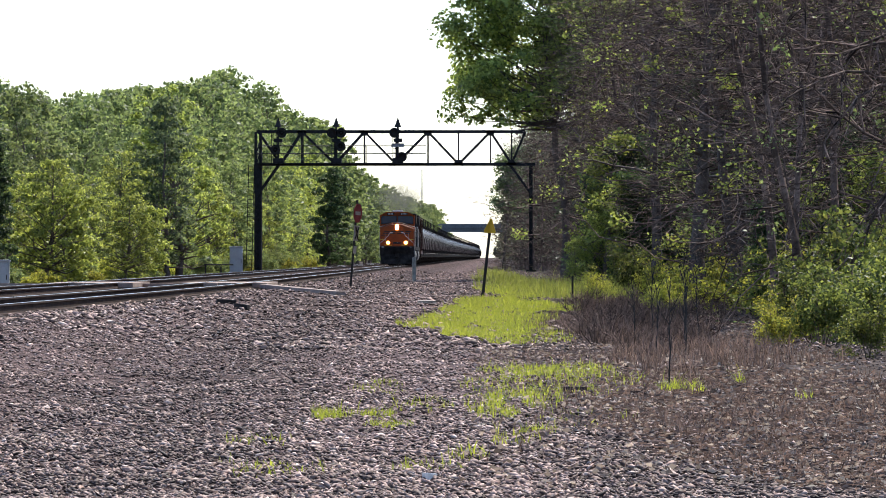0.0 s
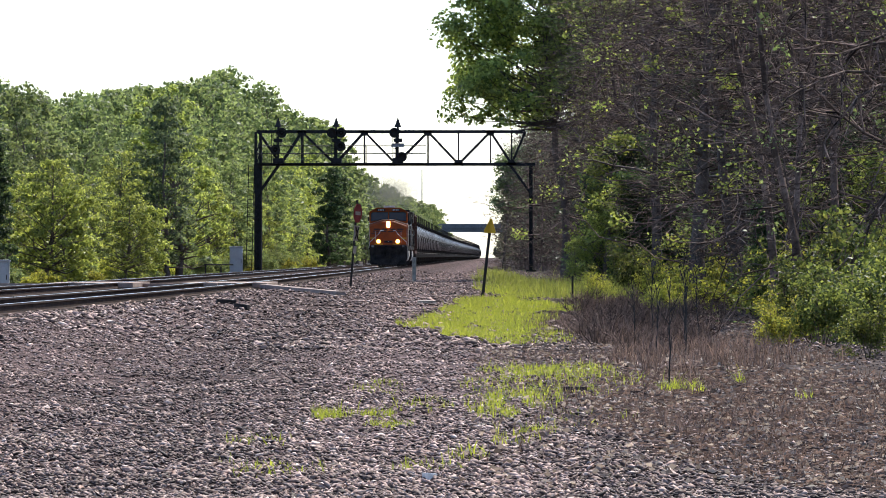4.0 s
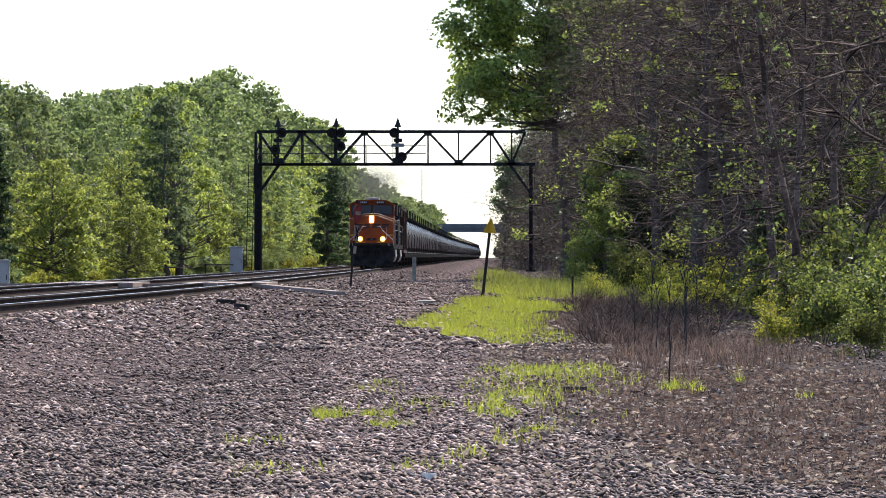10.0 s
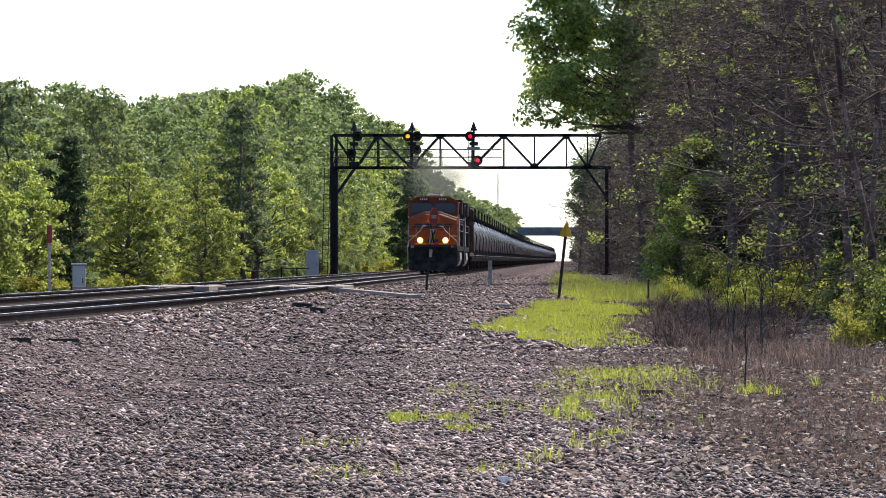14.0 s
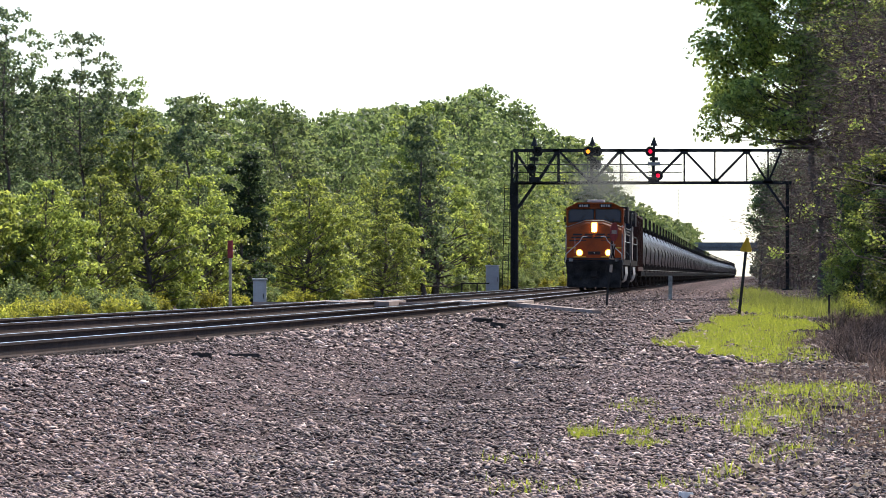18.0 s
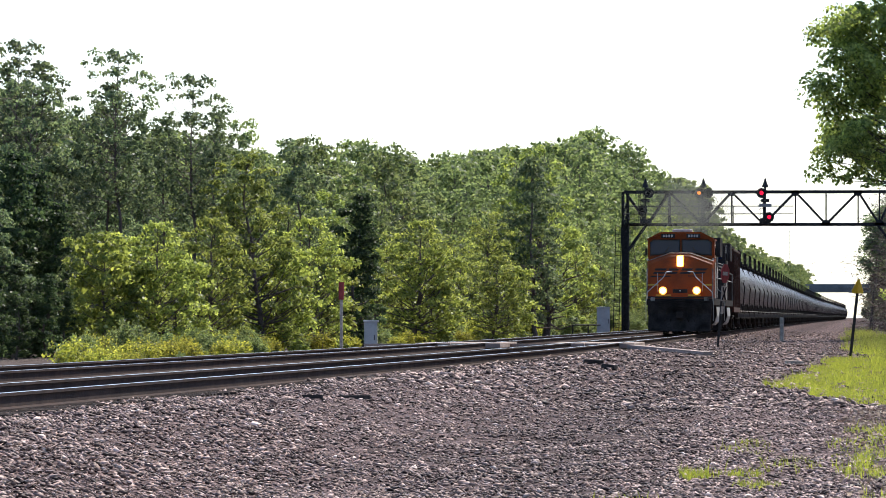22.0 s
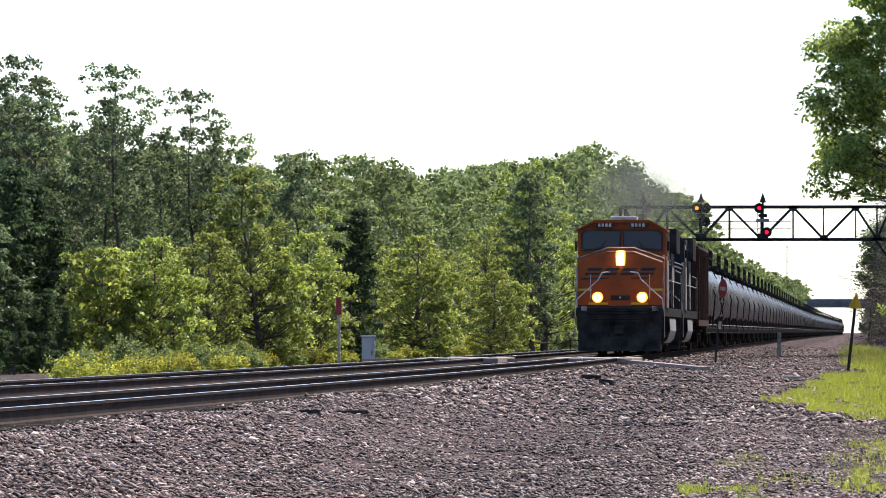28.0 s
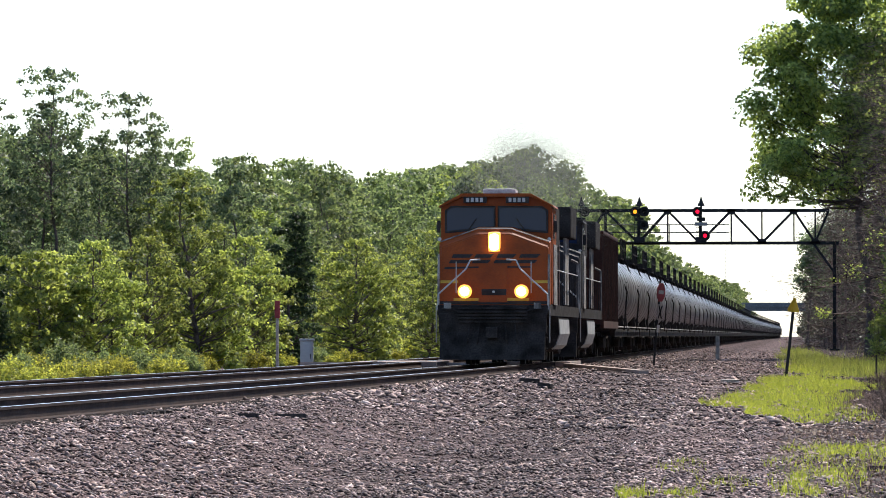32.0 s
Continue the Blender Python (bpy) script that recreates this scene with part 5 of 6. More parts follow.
# ---- the train ----
HEAD_LAMP = lamp_mat("lit headlamp", (1.0, 0.72, 0.36), 4.0)
# halo of the lamps' glare, painted as a dim orange glow
LAMP_HALO = lamp_mat("orange halo round a lamp", (1.0, 0.42, 0.07), 0.75)
# weathered panels and fittings, and the highlights painted on nose and tank cars
WORN_AND_LIT = mat("pale weathered paint with grime, also painted highlights", (0.36, 0.33, 0.29), 0.75, 0, 0.4, 2.5, 25, bump=0.1, spec=0.2, tint=(0.06, 0.05, 0.045))
GLASS = glass_mat("tinted cab glass", (0.014, 0.026, 0.06), 0.2)
WHEEL = mat("dark wheel steel", (0.03, 0.027, 0.025), 0.6, 0.6)
TRAIN_SECONDS = (0, 4, 8, 12, 16, 20, 24, 28, 32)
FRONT = (516.0, 471.6, 427.2, 382.8, 338.0, 292.5, 248.0, 203.8, 160.0)   # the first coupler's distance
GROUP = "cars of the train"


def wheelset_mesh(r):
    bm = bmesh.new()
    for s in (-0.75, 0.75):
        for rr, w, dx in ((r, 0.12, 0), (r + 0.03, 0.03, -0.06 * (1 if s > 0 else -1)), (r * 0.35, 0.2, 0)):
            bmesh.ops.create_cone(bm, cap_ends=True, segments=22, radius1=rr, radius2=rr, depth=w, matrix=Matrix.Translation((s + dx, 0, 0)) @ pose(0, 0, 0, 0, 90))
    bmesh.ops.create_cone(bm, cap_ends=True, segments=10, radius1=0.09, radius2=0.09, depth=1.5, matrix=pose(0, 0, 0, 0, 90))
    me = bpy.data.meshes.new("wheelset")
    bm.to_mesh(me)
    bm.free()
    me.materials.append(WHEEL)
    return me


WHEELSET = {r: wheelset_mesh(r) for r in (0.53, 0.46)}


def truck(root, y, axles, pitch, r):
    bm = bmesh.new()
    half = pitch * (axles - 1) / 2
    for s in (-1, 1):
        prof = [(-half - 0.5, r - 0.1), (-half - 0.5, r + 0.22), (-half + 0.4, r + 0.3), (-0.5, r + 0.12), (0.5, r + 0.12), (half - 0.4, r + 0.3), (half + 0.5, r + 0.22),
                (half + 0.5, r - 0.1), (half - 0.3, r - 0.12), (0.4, r - 0.28), (-0.4, r - 0.28), (-half + 0.3, r - 0.12)]
        b2 = prism(bmesh.new(), prof, s * 1.02 - 0.08, s * 1.02 + 0.08)
        b2.transform(Matrix(((0, 1, 0, 0), (1, 0, 0, y), (0, 0, 1, 0), (0, 0, 0, 1))))
        me = bpy.data.meshes.new("tmp")
        b2.to_mesh(me)
        b2.free()
        bm.from_mesh(me)
        bpy.data.meshes.remove(me)
    box(bm, -1.1, 1.1, y - 0.2, y + 0.2, r - 0.05, r + 0.3)
    bmesh.ops.recalc_face_normals(bm, faces=bm.faces)
    t = part("truck", bm, BLACK, root)
    out = []
    for i in range(axles):
        o = new("wheelset", WHEELSET[r])
        o.parent, o.location = t, (0, y - half + i * pitch, r)
        out.append(o)
    return out


def rail_tube(name, pts, root, w=0.04, material=None):
    bm = bmesh.new()
    for a, b in zip(pts[:-1], pts[1:]):
        beam(bm, a, b, w, seg=6)
    return part(name, bm, material or RAILING, root)


def hull(bm, front, back):
    a, b = [bm.verts.new(p) for p in front], [bm.verts.new(p) for p in back]
    n = len(a)
    for i in range(n):
        bm.faces.new((a[i], a[(i + 1) % n], b[(i + 1) % n], b[i]))
    bm.faces.new(a[::-1]), bm.faces.new(b)
    bmesh.ops.recalc_face_normals(bm, faces=bm.faces)
    return bm


def face_y(z):
    return 1.2 + (z - 1.62) * 0.12


def nose_plate(name, pts, root, material, lift=0.008, label=""):
    """A flat thing on the leaning nose: corners (x, z)."""
    bm = hull(bmesh.new(), [(x, face_y(z) - lift, z) for x, z in pts], [(x, face_y(z) + 0.02, z) for x, z in pts])
    return part(name, bm, material, root, label)


def locomotive(paint, hood_paint, lit, label):
    root = tagged(empty("locomotive"), label, "locomotive", GROUP)
    L = 22.0
    part("underframe", box(bmesh.new(), -1.5, 1.5, 0.6, L - 0.4, 1.36, 1.62, 0.03), BLACK, root)
    part("coupler", box(bmesh.new(), -0.16, 0.16, 0.0, 0.75, 0.72, 1.02, 0.05), BLACK, root)
    bm = bmesh.new()
    box(bm, -1.46, 1.46, 0.5, 0.72, 0.86, 1.40, 0.02)
    part("pilot", bm, BLACK, root)
    bm = hull(bmesh.new(), [(-1.42, 0.18, 0.14), (1.42, 0.18, 0.14), (1.42, 0.52, 0.95), (-1.42, 0.52, 0.95)],
              [(-1.42, 0.7, 0.14), (1.42, 0.7, 0.14), (1.42, 0.72, 0.95), (-1.42, 0.72, 0.95)])
    part("snow_plow", bm, BLACK, root)
    bm = bmesh.new()
    for i in range(5):
        box(bm, -0.95, 0.95, 0.40 - 0.03 * (i % 2), 0.62, 1.14 + i * 0.09, 1.2 + i * 0.09, 0.01)
    part("anticlimber", bm, BLACK, root)
    for s in (-1, 1):
        for i in range(4):
            part("step", box(bmesh.new(), s * 1.2 - 0.22, s * 1.2 + 0.26, 0.85, 1.2, 0.42 + i * 0.3, 0.46 + i * 0.3), BLACK, root)
        part("step_edge", box(bmesh.new(), s * 1.2 - 0.2, s * 1.2 + 0.2, 0.62, 0.66, 1.44, 1.5), RAILING, root, "white step edge")
        for x0 in (0.35, 0.62):
            rail_tube("hose", [(s * x0, 0.45, 1.1), (s * (x0 + 0.03), 0.3, 0.7), (s * (x0 + 0.1), 0.4, 0.5)], root, 0.05, BLACK)
        # the two sloping handrails before the nose, and the upright ones at the corners
        rail_tube("handrail", [(s * 0.36, 0.95, 2.86), (s * 0.62, 0.85, 2.84), (s * 0.74, 0.8, 2.6), (s * 1.48, 0.7, 1.92), (s * 1.5, 0.68, 1.5)], root, 0.045)
        rail_tube("grab_iron", [(s * 1.02, 1.05, 1.95), (s * 1.02, 1.05, 2.8)], root, 0.03)
        rail_tube("grab_iron", [(s * 1.54, 0.75, 0.6), (s * 1.54, 0.72, 1.6)], root, 0.035)
        # when lit, this box glows to draw the lamp's halo
        part("ditch_light_box", disc(bmesh.new(), s * 0.77, 0.8, 1.99, 0.19, 0.24), LAMP_HALO if lit else BLACK, root)
        lamp = part("ditch_light", disc(bmesh.new(), s * 0.77, 0.65, 1.99, 0.13, 0.05), HEAD_LAMP if lit else GLASS, root, "lit ditch light" if lit else "")
    # nose
    prof = [(-1.5, 1.62), (1.5, 1.62), (1.51, 3.33), (0.46, 3.70), (-0.46, 3.70), (-1.51, 3.33)]
    back = [(-1.5, 1.62), (1.5, 1.62), (1.51, 3.38), (0.46, 3.78), (-0.46, 3.78), (-1.51, 3.38)]
    low = [(x * (0.97 if z > 3 else 1), z - (0.15 if z > 3 else 0)) for x, z in prof]
    bm = hull(bmesh.new(), [(x, face_y(z), z) for x, z in low], [(x, face_y(z) + 0.17, z) for x, z in prof])
    bmesh.ops.bevel(bm, geom=list(bm.edges), offset=0.025, segments=2, affect="EDGES")
    nose = part("nose", bm, paint, root)
    part("nose_body", hull(bmesh.new(), [(x * 0.997, face_y(z) + 0.12, z - 0.004) for x, z in prof], [(x, 2.62, z) for x, z in back]), paint, nose)
    nose_plate("nose_door", [(-0.42, 1.7), (0.36, 1.7), (0.36, 2.72), (-0.42, 2.72)], nose, paint, 0.02)
    # dark slanted shapes and lines of the emblem
    if lit:
        for x0, w in ((-1.12, 0.55), (-0.5, 0.5), (0.1, 0.52), (0.72, 0.55)):
            for a, b in ((0.0, 0.09), (0.15, 0.25)):
                nose_plate("emblem_bar", [(x0 - 0.12 + a * 0.5, 2.76 + a), (x0 + w - 0.18 + a * 0.5, 2.76 + a), (x0 + w - 0.13 + b * 0.5, 2.76 + b), (x0 - 0.12 + b * 0.5, 2.76 + b)], nose, DARK_PAINT, 0.012)
        nose_plate("emblem_line", [(-1.38, 2.6), (-0.2, 2.64), (-0.2, 2.68), (-1.34, 2.66)], nose, DARK_PAINT, 0.012)
        nose_plate("emblem_line", [(-0.1, 2.64), (1.0, 2.64), (1.0, 2.68), (-0.1, 2.68)], nose, DARK_PAINT, 0.012)
        for x0, x1, z in ((-1.46, -0.98, 2.22), (1.0, 1.46, 2.22), (-1.1, 0.95, 1.74)):
            nose_plate("stripe", [(x0, z), (x1, z), (x1, z + 0.075), (x0, z + 0.075)], nose, STRIPE, 0.01, "yellow stripe")
        nose_plate("lower_band", [(-1.48, 1.64), (1.48, 1.64), (1.48, 1.73), (-1.48, 1.73)], nose, DARK_PAINT, 0.008)
    # when lit, the rim round the headlight is drawn as its halo
    part("headlight_box", box(bmesh.new(), -0.18, 0.18, face_y(3.4) - 0.08, face_y(3.4) + 0.2, 3.06, 3.62, 0.12), LAMP_HALO if lit else DARK_PAINT, nose)
    part("headlight", box(bmesh.new(), -0.125, 0.125, face_y(3.4) - 0.115, face_y(3.4) - 0.03, 3.11, 3.57, 0.115), HEAD_LAMP if lit else GLASS, nose, "lit twin headlight" if lit else "")
    # cab
    prof = [(-1.53, 1.62), (1.53, 1.62), (1.53, 4.33), (0.95, 4.62), (-0.95, 4.62), (-1.53, 4.33)]
    bm = hull(bmesh.new(), [(x, 2.6, z) for x, z in prof], [(x, 5.2, z) for x, z in prof])
    bmesh.ops.bevel(bm, geom=list(bm.edges), offset=0.04, segments=2, affect="EDGES")
    cab = part("cab", bm, paint, root)
    roof = [(-1.58, 4.31), (-1.56, 4.36), (-0.95, 4.69), (0.95, 4.69), (1.56, 4.36), (1.58, 4.31), (0.95, 4.6), (-0.95, 4.6)]
    part("cab_roof", hull(bmesh.new(), [(x, 2.42, z) for x, z in roof], [(x, 5.3, z) for x, z in roof]), paint, root)
    for s in (-1, 1):
        q = [(s * 0.08, 3.79), (s * 1.36, 3.66), (s * 1.36, 4.2), (s * 1.22, 4.3), (s * 0.08, 4.3)]
        fr = [(s * 0.03, 3.72), (s * 1.42, 3.6), (s * 1.42, 4.23), (s * 1.25, 4.35), (s * 0.03, 4.35)]
        w = part("window_frame", hull(bmesh.new(), [(x, 2.575, z) for x, z in fr], [(x, 2.61, z) for x, z in fr]), DARK_PAINT, cab)
        part("windshield", hull(bmesh.new(), [(x, 2.56, z) for x, z in q], [(x, 2.57, z) for x, z in q]), GLASS, cab, "dark tinted windshield")
        rail_tube("wiper", [(s * 0.75, 2.53, 3.72), (s * 0.55, 2.53, 4.0)], cab, 0.025, BLACK)
        nb = part("number_board", box(bmesh.new(), s * 0.58 - 0.32, s * 0.58 + 0.32, 2.38, 2.43, 4.42, 4.6, 0.015), DARK_PAINT, root)
        for i in range(4):
            part("digit_bar", box(bmesh.new(), s * 0.58 - 0.24 + i * 0.125, s * 0.58 - 0.16 + i * 0.125, 2.370, 2.376, 4.455, 4.565), RAILING, nb)
        part("side_window", box(bmesh.new(), s * 1.525, s * 1.542, 3.2, 4.3, 3.45, 4.15), GLASS, cab)
        part("mirror", box(bmesh.new(), s * 1.6 - 0.05, s * 1.6 + 0.05, 2.75, 2.8, 3.62, 3.95, 0.02), DARK_PAINT, root)
        part("marker_light", disc(bmesh.new(), s * 1.5, face_y(3.3) + 0.02, 3.42, 0.05, 0.1, 10), RAILING, root)
    # highlight along the nose's top, painted as a pale strip
    part("nose_top_edge", hull(bmesh.new(), [(x, face_y(z) + 0.155, z - 0.045) for x, z in ((-1.49, 3.37), (-0.45, 3.73), (0.45, 3.73), (1.49, 3.37))] +
                               [(x, face_y(z) + 0.155, z - 0.015) for x, z in ((1.49, 3.37), (0.45, 3.73), (-0.45, 3.73), (-1.49, 3.37))],
                               [(x, face_y(z) + 0.2, z - 0.06) for x, z in ((-1.49, 3.37), (-0.45, 3.73), (0.45, 3.73), (1.49, 3.37))] +
                               [(x, face_y(z) + 0.2, z - 0.0) for x, z in ((1.49, 3.37), (0.45, 3.73), (-0.45, 3.73), (-1.49, 3.37))]), WORN_AND_LIT, nose, "pale line painted as a highlight on the nose's top edge")
    bm = bmesh.new()
    box(bm, -0.42, 0.5, 3.2, 4.4, 4.66, 4.84, 0.085)
    part("air_conditioner", bm, RAILING, root, "pale roof air conditioner")
    # hood, dynamic brake, radiator
    part("hood", box(bmesh.new(), -0.98, 0.98, 5.2, 20.6, 1.62, 4.25, 0.06), hood_paint, root)
    for i in range(12):
        part("hood_door", box(bmesh.new(), 0.975, 1.0, 5.6 + i * 1.2, 6.6 + i * 1.2, 1.8, 3.7, 0.01), hood_paint, root)
    part("equipment_box", box(bmesh.new(), -1.46, 1.46, 5.2, 9.0, 3.3, 4.4, 0.05), BLACK, root)
    part("radiator", box(bmesh.new(), -1.5, 1.5, 16.2, 20.4, 3.7, 4.62, 0.06), BLACK, root)
    part("exhaust_stack", box(bmesh.new(), -0.35, 0.35, 11.6, 12.6, 4.25, 4.62, 0.03), BLACK, root)
    bm = bmesh.new()
    for k, x in enumerate((-0.2, 0.0, 0.2)):
        bmesh.ops.create_cone(bm, cap_ends=True, segments=10, radius1=0.09, radius2=0.03, depth=0.45, matrix=Matrix.Translation((x, 9.6, 4.45)) @ pose(0, 0, 0, 90))
    part("horn", bm, BLACK, root)
    # small fittings of the front
    part("step_light", disc(bmesh.new(), 0.02, 0.62, 1.98, 0.035, 0.06, 10), RAILING, root)
    part("lever_bracket", box(bmesh.new(), -0.34, 0.34, face_y(1.95) - 0.03, face_y(1.95), 1.88, 2.06, 0.02), DARK_PAINT, root)
    # walkway rails on both sides
    for s in (-1, 1):
        rail_tube("uncoupling_lever", [(s * 0.3, 0.42, 1.2), (s * 1.05, 0.42, 1.5), (s * 1.38, 0.42, 1.52)], root, 0.03, BLACK)
        part("lift_lug", box(bmesh.new(), s * 1.22 - 0.1, s * 1.22 + 0.1, 0.46, 0.5, 1.5, 1.68, 0.02), WORN_AND_LIT, root)
        rail_tube("end_grab_iron", [(s * 1.5, 21.3, 1.62), (s * 1.5, 21.3, 3.0), (s * 1.3, 21.3, 3.1)], root, 0.08, WORN_AND_LIT)
        rail_tube("corner_post", [(s * 1.5, 1.0, 1.62), (s * 1.5, 1.15, 3.0)], root, 0.07, WORN_AND_LIT)
        part("door_panel", box(bmesh.new(), s * 1.3 - 0.03, s * 1.3 + 0.03, 16.3, 18.9, 1.7, 3.7, 0.01), WORN_AND_LIT, root, "pale weathered radiator door")
        rail_tube("side_rail", [(s * 1.5, 5.4, 2.62), (s * 1.5, 21.0, 2.62)], root, 0.035)
        for y in np.arange(5.4, 21.2, 1.95):
            rail_tube("stanchion", [(s * 1.5, y, 1.6), (s * 1.5, y, 2.62)], root, 0.03, DARK_PAINT)
        part("side_sill", box(bmesh.new(), s * 1.5 - 0.02, s * 1.5 + 0.02, 0.8, 21.6, 1.34, 1.64), BLACK, root)
        part("cab_ladder_panel", box(bmesh.new(), s * 1.54 - 0.02, s * 1.54 + 0.02, 3.2, 5.15, 1.64, 3.3), WORN_AND_LIT, root, "pale panel behind the cab door")
    prof = [(-1.5, 1.3), (1.5, 1.3), (1.52, 0.85), (1.42, 0.55), (1.1, 0.32), (-1.1, 0.32), (-1.42, 0.55), (-1.52, 0.85)]
    ft = part("fuel_tank", prism(bmesh.new(), prof, 7.2, 14.2), BLACK, root)
    for s in (-1, 1):
        side = [(s * 1.505, 1.25), (s * 1.525, 0.85), (s * 1.43, 0.54), (s * 1.3, 0.42), (s * 1.32, 0.40), (s * 1.45, 0.52), (s * 1.545, 0.84), (s * 1.525, 1.25)]
        part("tank_side", prism(bmesh.new(), side, 7.3, 14.1), FUEL, ft, "dusty silver tank side")
    ws = truck(root, 4.2, 3, 2.0, 0.53) + truck(root, 17.6, 3, 2.0, 0.53)
    part("rear_coupler", box(bmesh.new(), -0.16, 0.16, L - 0.5, L + 0.25, 0.72, 1.02, 0.05), BLACK, root)
    return root, ws


def buffer_car():
    root = tagged(empty("hopper_car"), "oxide-brown covered hopper car with ribbed sides", "hopper car", GROUP)
    L = 17.8
    part("body", box(bmesh.new(), -1.5, 1.5, 0.5, L - 0.5, 1.25, 4.3, 0.05), BROWN, root)
    part("roof", box(bmesh.new(), -1.55, 1.55, 0.45, L - 0.45, 4.3, 4.42, 0.04), BROWN, root)
    for s in (-1, 1):
        for y in np.arange(0.7, L - 0.5, 1.18):
            part("rib", box(bmesh.new(), s * 1.5 - 0.05, s * 1.5 + 0.05, y - 0.06, y + 0.06, 1.2, 4.28), BROWN, root)
        part("side_sill", box(bmesh.new(), s * 1.5 - 0.06, s * 1.5 + 0.06, 0.4, L - 0.4, 1.05, 1.3), BROWN, root)
        for y in (0.44, L - 0.44):
            part("end_ladder", box(bmesh.new(), s * 1.3 - 0.2, s * 1.3 + 0.2, y - 0.03, y + 0.03, 1.2, 4.2), BROWN, root)
    part("underframe", box(bmesh.new(), -0.3, 0.3, 0.0, L, 0.75, 1.2), BLACK, root)
    truck(root, 2.2, 2, 1.75, 0.46), truck(root, L - 2.2, 2, 1.75, 0.46)
    return root


def tank_car():
    root = tagged(empty("tank_car"), "grimy dark grey railway tank car with a top walkway", "tank car", GROUP)
    L, R, zc = 18.1, 1.55, 2.52
    rings = []
    y0, y1 = 0.75, L - 0.75
    prof = [(y0, 0.0), (y0 + 0.08, 0.7), (y0 + 0.28, 1.2), (y0 + 0.6, 1.47), (y0 + 0.95, R)]
    for k in (0.14, 0.36, 0.64, 0.86):
        yy = y0 + 0.95 + (y1 - y0 - 1.9) * k
        prof += [(yy - 0.16, R), (yy - 0.15, R + 0.012), (yy + 0.15, R + 0.012), (yy + 0.16, R)]
    prof += [(y1 - 0.95, R), (y1 - 0.6, 1.47), (y1 - 0.28, 1.2), (y1 - 0.08, 0.7), (y1, 0.0)]
    seg = 28
    vs, fs = [], []
    for y, r in prof:
        for i in range(seg):
            a = 2 * math.pi * i / seg
            vs.append((max(r, 0.01) * math.cos(a), y, zc + max(r, 0.01) * math.sin(a)))
    for j in range(len(prof) - 1):
        for i in range(seg):
            a, b = j * seg + i, j * seg + (i + 1) % seg
            fs.append((a, a + seg, b + seg, b))
    me = bpy.data.meshes.new("tank")
    me.from_pydata(vs, [], fs)
    me.materials.append(TANK)
    me.materials.append(SEAM)
    for k, p in enumerate(me.polygons):
        j = k // seg
        if 5 <= j < len(prof) - 6 and (j - 5) % 4 == 1:
            p.material_index = 1
    me.shade_smooth()
    me.set_sharp_from_angle(angle=radians(20))
    t = new("tank", me)
    t.parent = root
    # top walkway and its railing
    bm = bmesh.new()
    box(bm, -0.95, 0.95, 5.6, 12.5, 3.98, 4.03)
    for y in (6.0, 9.0, 12.0):
        box(bm, -0.9, 0.9, y - 0.05, y + 0.05, 3.8, 3.98)
    part("walkway", bm, BLACK, root)
    for s in (-0.95, 0.95):
        for z in (4.4, 4.8):
            part("railing", beam(bmesh.new(), (s, 5.6, z), (s, 12.5, z), 0.08, seg=6), BLACK, root)
        for y in (5.6, 7.9, 10.2, 12.5):
            part("railing_post", beam(bmesh.new(), (s, y, 4.0), (s, y, 4.8), 0.07, seg=6), BLACK, root)
    part("manway", beam(bmesh.new(), (0, L / 2, 3.95), (0, L / 2, 4.45), 0.9, seg=16), BLACK, root)
    for s in (-1, 1):
        bm = bmesh.new()
        for x in (-0.2, 0.2):
            beam(bm, (s * 1.5, L / 2 + x, 1.0), (s * 1.62, L / 2 + x, 2.5), 0.05)
            beam(bm, (s * 1.62, L / 2 + x, 2.5), (s * 1.0, L / 2 + x, 4.0), 0.05)
        for i in range(8):
            beam(bm, (s * 1.6, L / 2 - 0.2, 1.1 + i * 0.25), (s * 1.6, L / 2 + 0.2, 1.1 + i * 0.25), 0.03)
        part("ladder", bm, BLACK, root)
        # side rail in a pale colour that also paints the side sill's highlight
        rail_tube("side_rail", [(s * 1.48, 0.6, 1.12), (s * 1.48, L - 0.6, 1.12)], root, 0.05, WORN_AND_LIT)
        part("side_sill", box(bmesh.new(), s * 1.3 - 0.1, s * 1.3 + 0.1, 0.5, L - 0.5, 0.75, 1.05), BLACK, root)
    for y in (2.6, L - 2.6):
        bm = hull(bmesh.new(), [(-1.35, y - 0.35, 0.9), (1.35, y - 0.35, 0.9), (1.25, y - 0.35, 1.6), (-1.25, y - 0.35, 1.6)],
                  [(-1.35, y + 0.35, 0.9), (1.35, y + 0.35, 0.9), (1.25, y + 0.35, 1.6), (-1.25, y + 0.35, 1.6)])
        part("saddle", bm, BLACK, root)
    for y in (0.35, L - 0.35):
        part("end_platform", box(bmesh.new(), -1.45, 1.45, y - 0.32, y + 0.32, 0.98, 1.08), BLACK, root)
    part("underframe", box(bmesh.new(), -0.35, 0.35, 0.0, L, 0.7, 1.05), BLACK, root)
    truck(root, 2.3, 2, 1.75, 0.46), truck(root, L - 2.3, 2, 1.75, 0.46)
    return root


def along(s):
    """The pose of a thing whose front stands at the distance s on the near track."""
    a, b = track_x(s), track_x(s + 15)
    return pose(a, s, RAIL, 0, 0, -math.degrees(math.atan2(b - a, 15)))


lead, lead_wheels = locomotive(ORANGE, BROWN, True, "orange diesel locomotive with lit headlights and black pilot")
second, second_wheels = locomotive(DARK_PAINT, DARK_PAINT, False, "dark trailing diesel locomotive coupled behind the first")
TRAIN = [(lead, 0.0), (second, 22.3), (buffer_car(), 44.6)]
behind = 62.5
proto = tank_car()
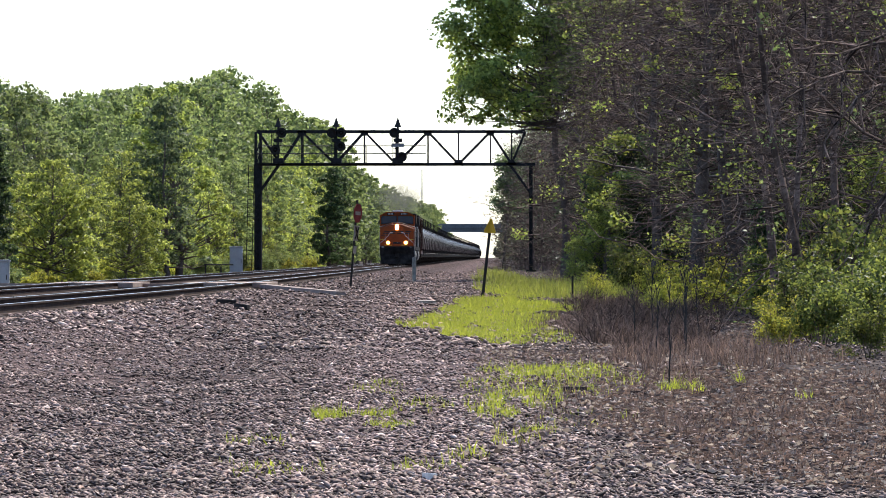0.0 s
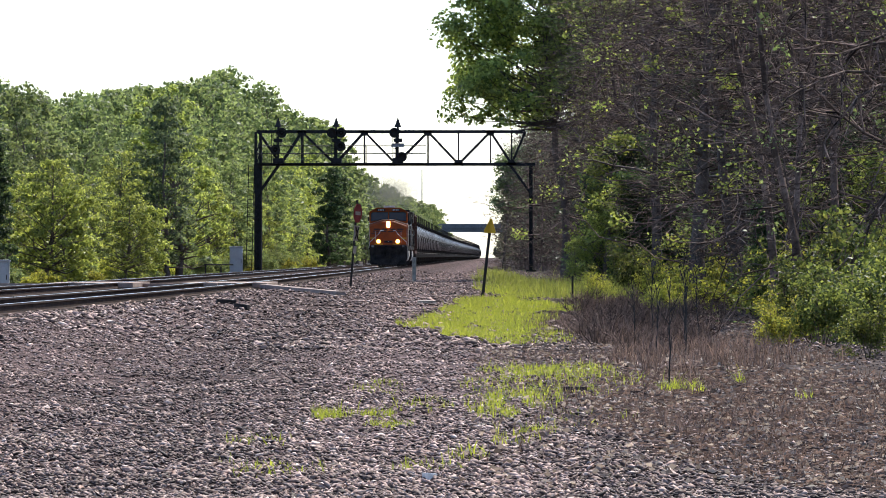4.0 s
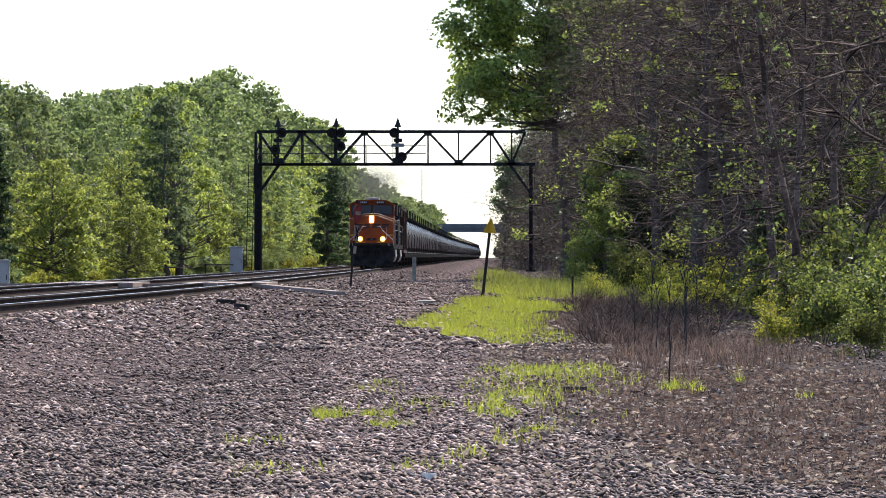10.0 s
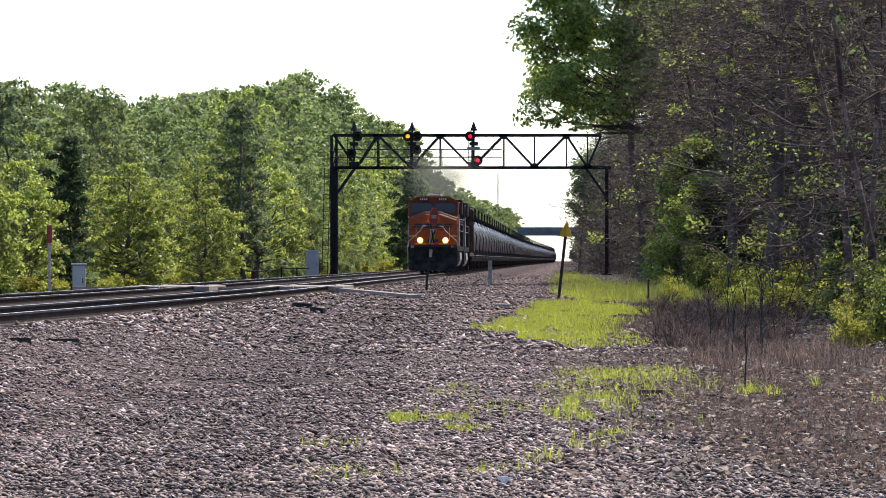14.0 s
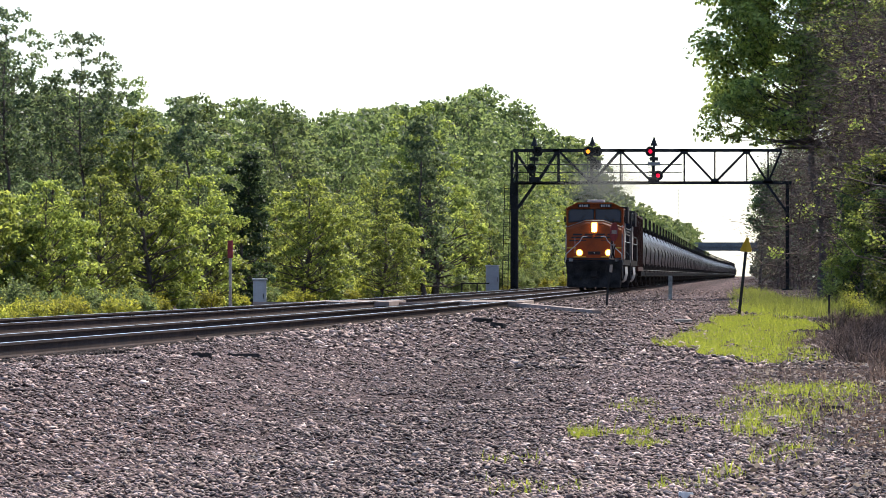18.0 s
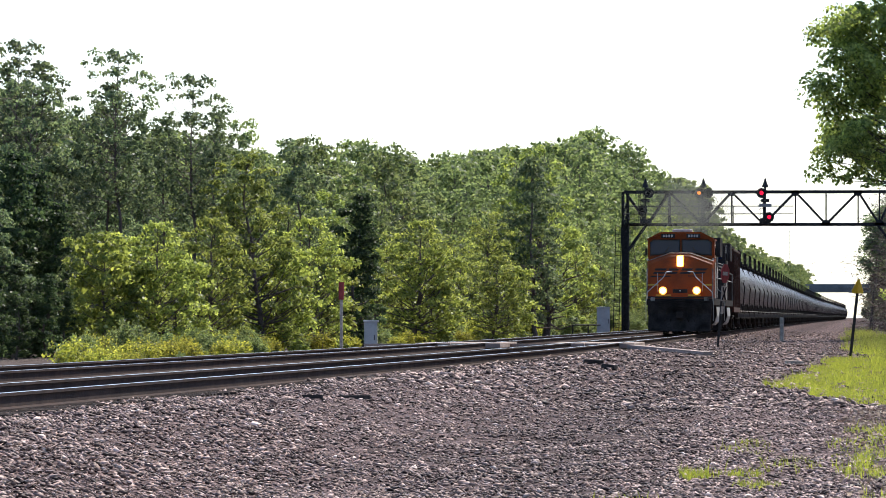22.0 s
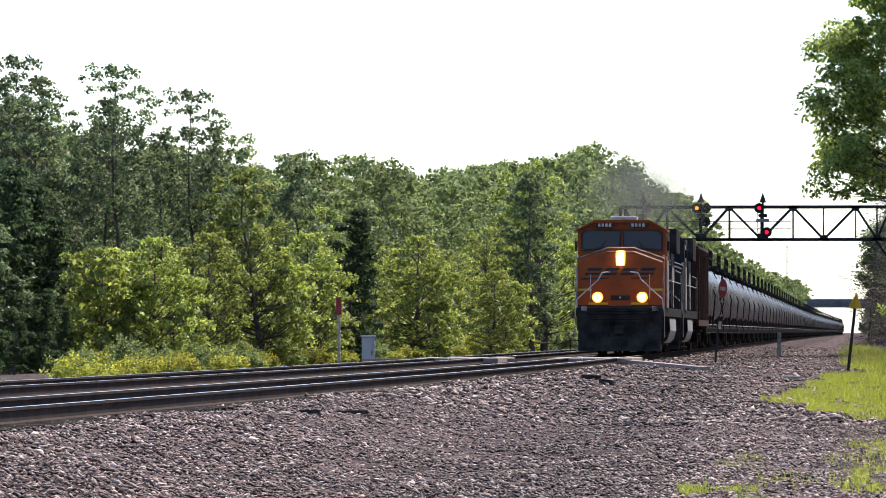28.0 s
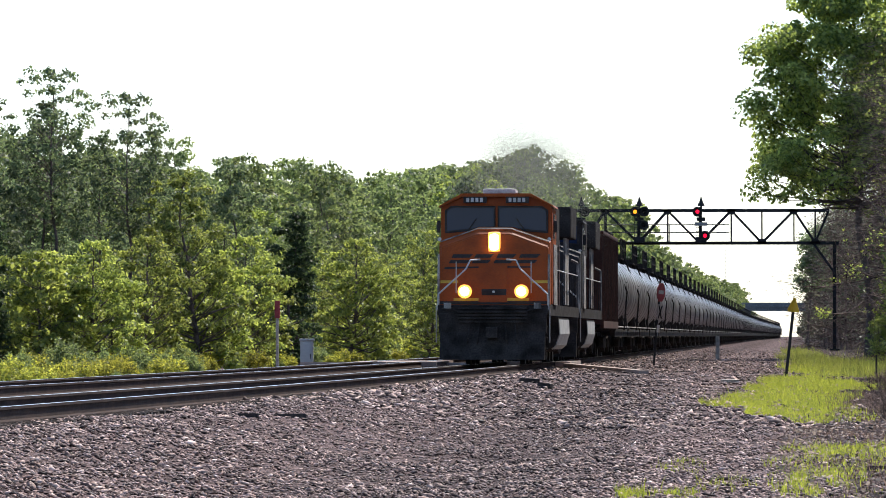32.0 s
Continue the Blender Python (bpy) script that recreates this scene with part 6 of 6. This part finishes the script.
TRAIN.append((proto, behind))
for i in range(95):
    behind += 18.1
    TRAIN.append((copy_thing(proto, pose(0, 0, 0)), behind))


def smoke_mat():
    m = bpy.data.materials.new("grey-brown exhaust soot")
    m.use_nodes = True
    n, l = m.node_tree.nodes, m.node_tree.links
    n.remove(n["Principled BSDF"])
    mix, back, front = n.new("ShaderNodeMixShader"), n.new("ShaderNodeBsdfTranslucent"), n.new("ShaderNodeBsdfDiffuse")
    for k in (back, front):
        k.inputs["Color"].default_value = (0.2, 0.195, 0.17, 1)
    l.new(back.outputs[0], mix.inputs[1]), l.new(front.outputs[0], mix.inputs[2])
    l.new(mix.outputs[0], n["Material Output"].inputs["Surface"])
    return m


def exhaust():
    """The exhaust: puffs of fine soot that trail behind the stack of the first locomotive."""
    root = tagged(empty("exhaust_plume"), "thin grey-brown diesel exhaust drifting above the train", "smoke")
    rng = np.random.default_rng(17)
    haze = smoke_mat()
    puffs = []
    for y, z, r, n in ((12.2, 5.2, 0.35, 2400), (13.4, 5.8, 0.75, 14000), (16.5, 6.0, 1.0, 24000), (21.0, 6.2, 1.1, 24000), (27.0, 6.1, 1.2, 24000), (34.0, 6.2, 1.3, 24000), (43.0, 6.3, 1.4, 24000)):
        c = np.clip(rng.normal(size=(n, 3)), -2.6, 2.6) * np.array((0.95, 1.9, 0.6)) * r
        c[:, 2] += 0.3 * r * np.sin(c[:, 0] * 2.1 / r + y)
        o = new("puff", leaf_mesh("puff", c, 0.014, rng, haze, 0, 1.2))
        tagged(o, kind="stuff")
        o.parent, o.location = root, (rng.uniform(-0.2, 0.3), y, z)
        puffs.append(o)
    return root, puffs


plume, puffs = exhaust()


def motions():
    for car, back in TRAIN + [(plume, 0.0)]:
        walk(car, [(t, along(f + back)) for t, f in zip(TRAIN_SECONDS, FRONT)])
    # the added shutters swing aside, as if the signal lamps came on
    for o in ADDED_SHUTTERS:
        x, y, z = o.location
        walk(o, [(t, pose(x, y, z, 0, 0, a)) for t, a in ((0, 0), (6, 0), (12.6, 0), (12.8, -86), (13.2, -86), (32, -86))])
    # the locomotives' wheels roll
    steps = [i / 15 for i in range(481)]
    for o in lead_wheels + second_wheels:
        x, y, z = o.location
        walk(o, [(t, pose(x, y, z, math.degrees((FRONT[0] - float(np.interp(t, TRAIN_SECONDS, FRONT))) / 0.53))) for t in steps])
    # the puffs rise and turn slowly as they drift
    for i, o in enumerate(puffs):
        x, y, z = o.location
        walk(o, [(t, pose(x + 0.15 * math.sin(t * 0.9 + i), y + 0.6 * math.sin(t * 0.7 + 2 * i), z + 0.3 * math.sin(t * 1.1 + 1.7 * i), 0, 0, 12 * math.sin(t * 0.5 + i))) for t in range(0, 33, 2)])


motions()
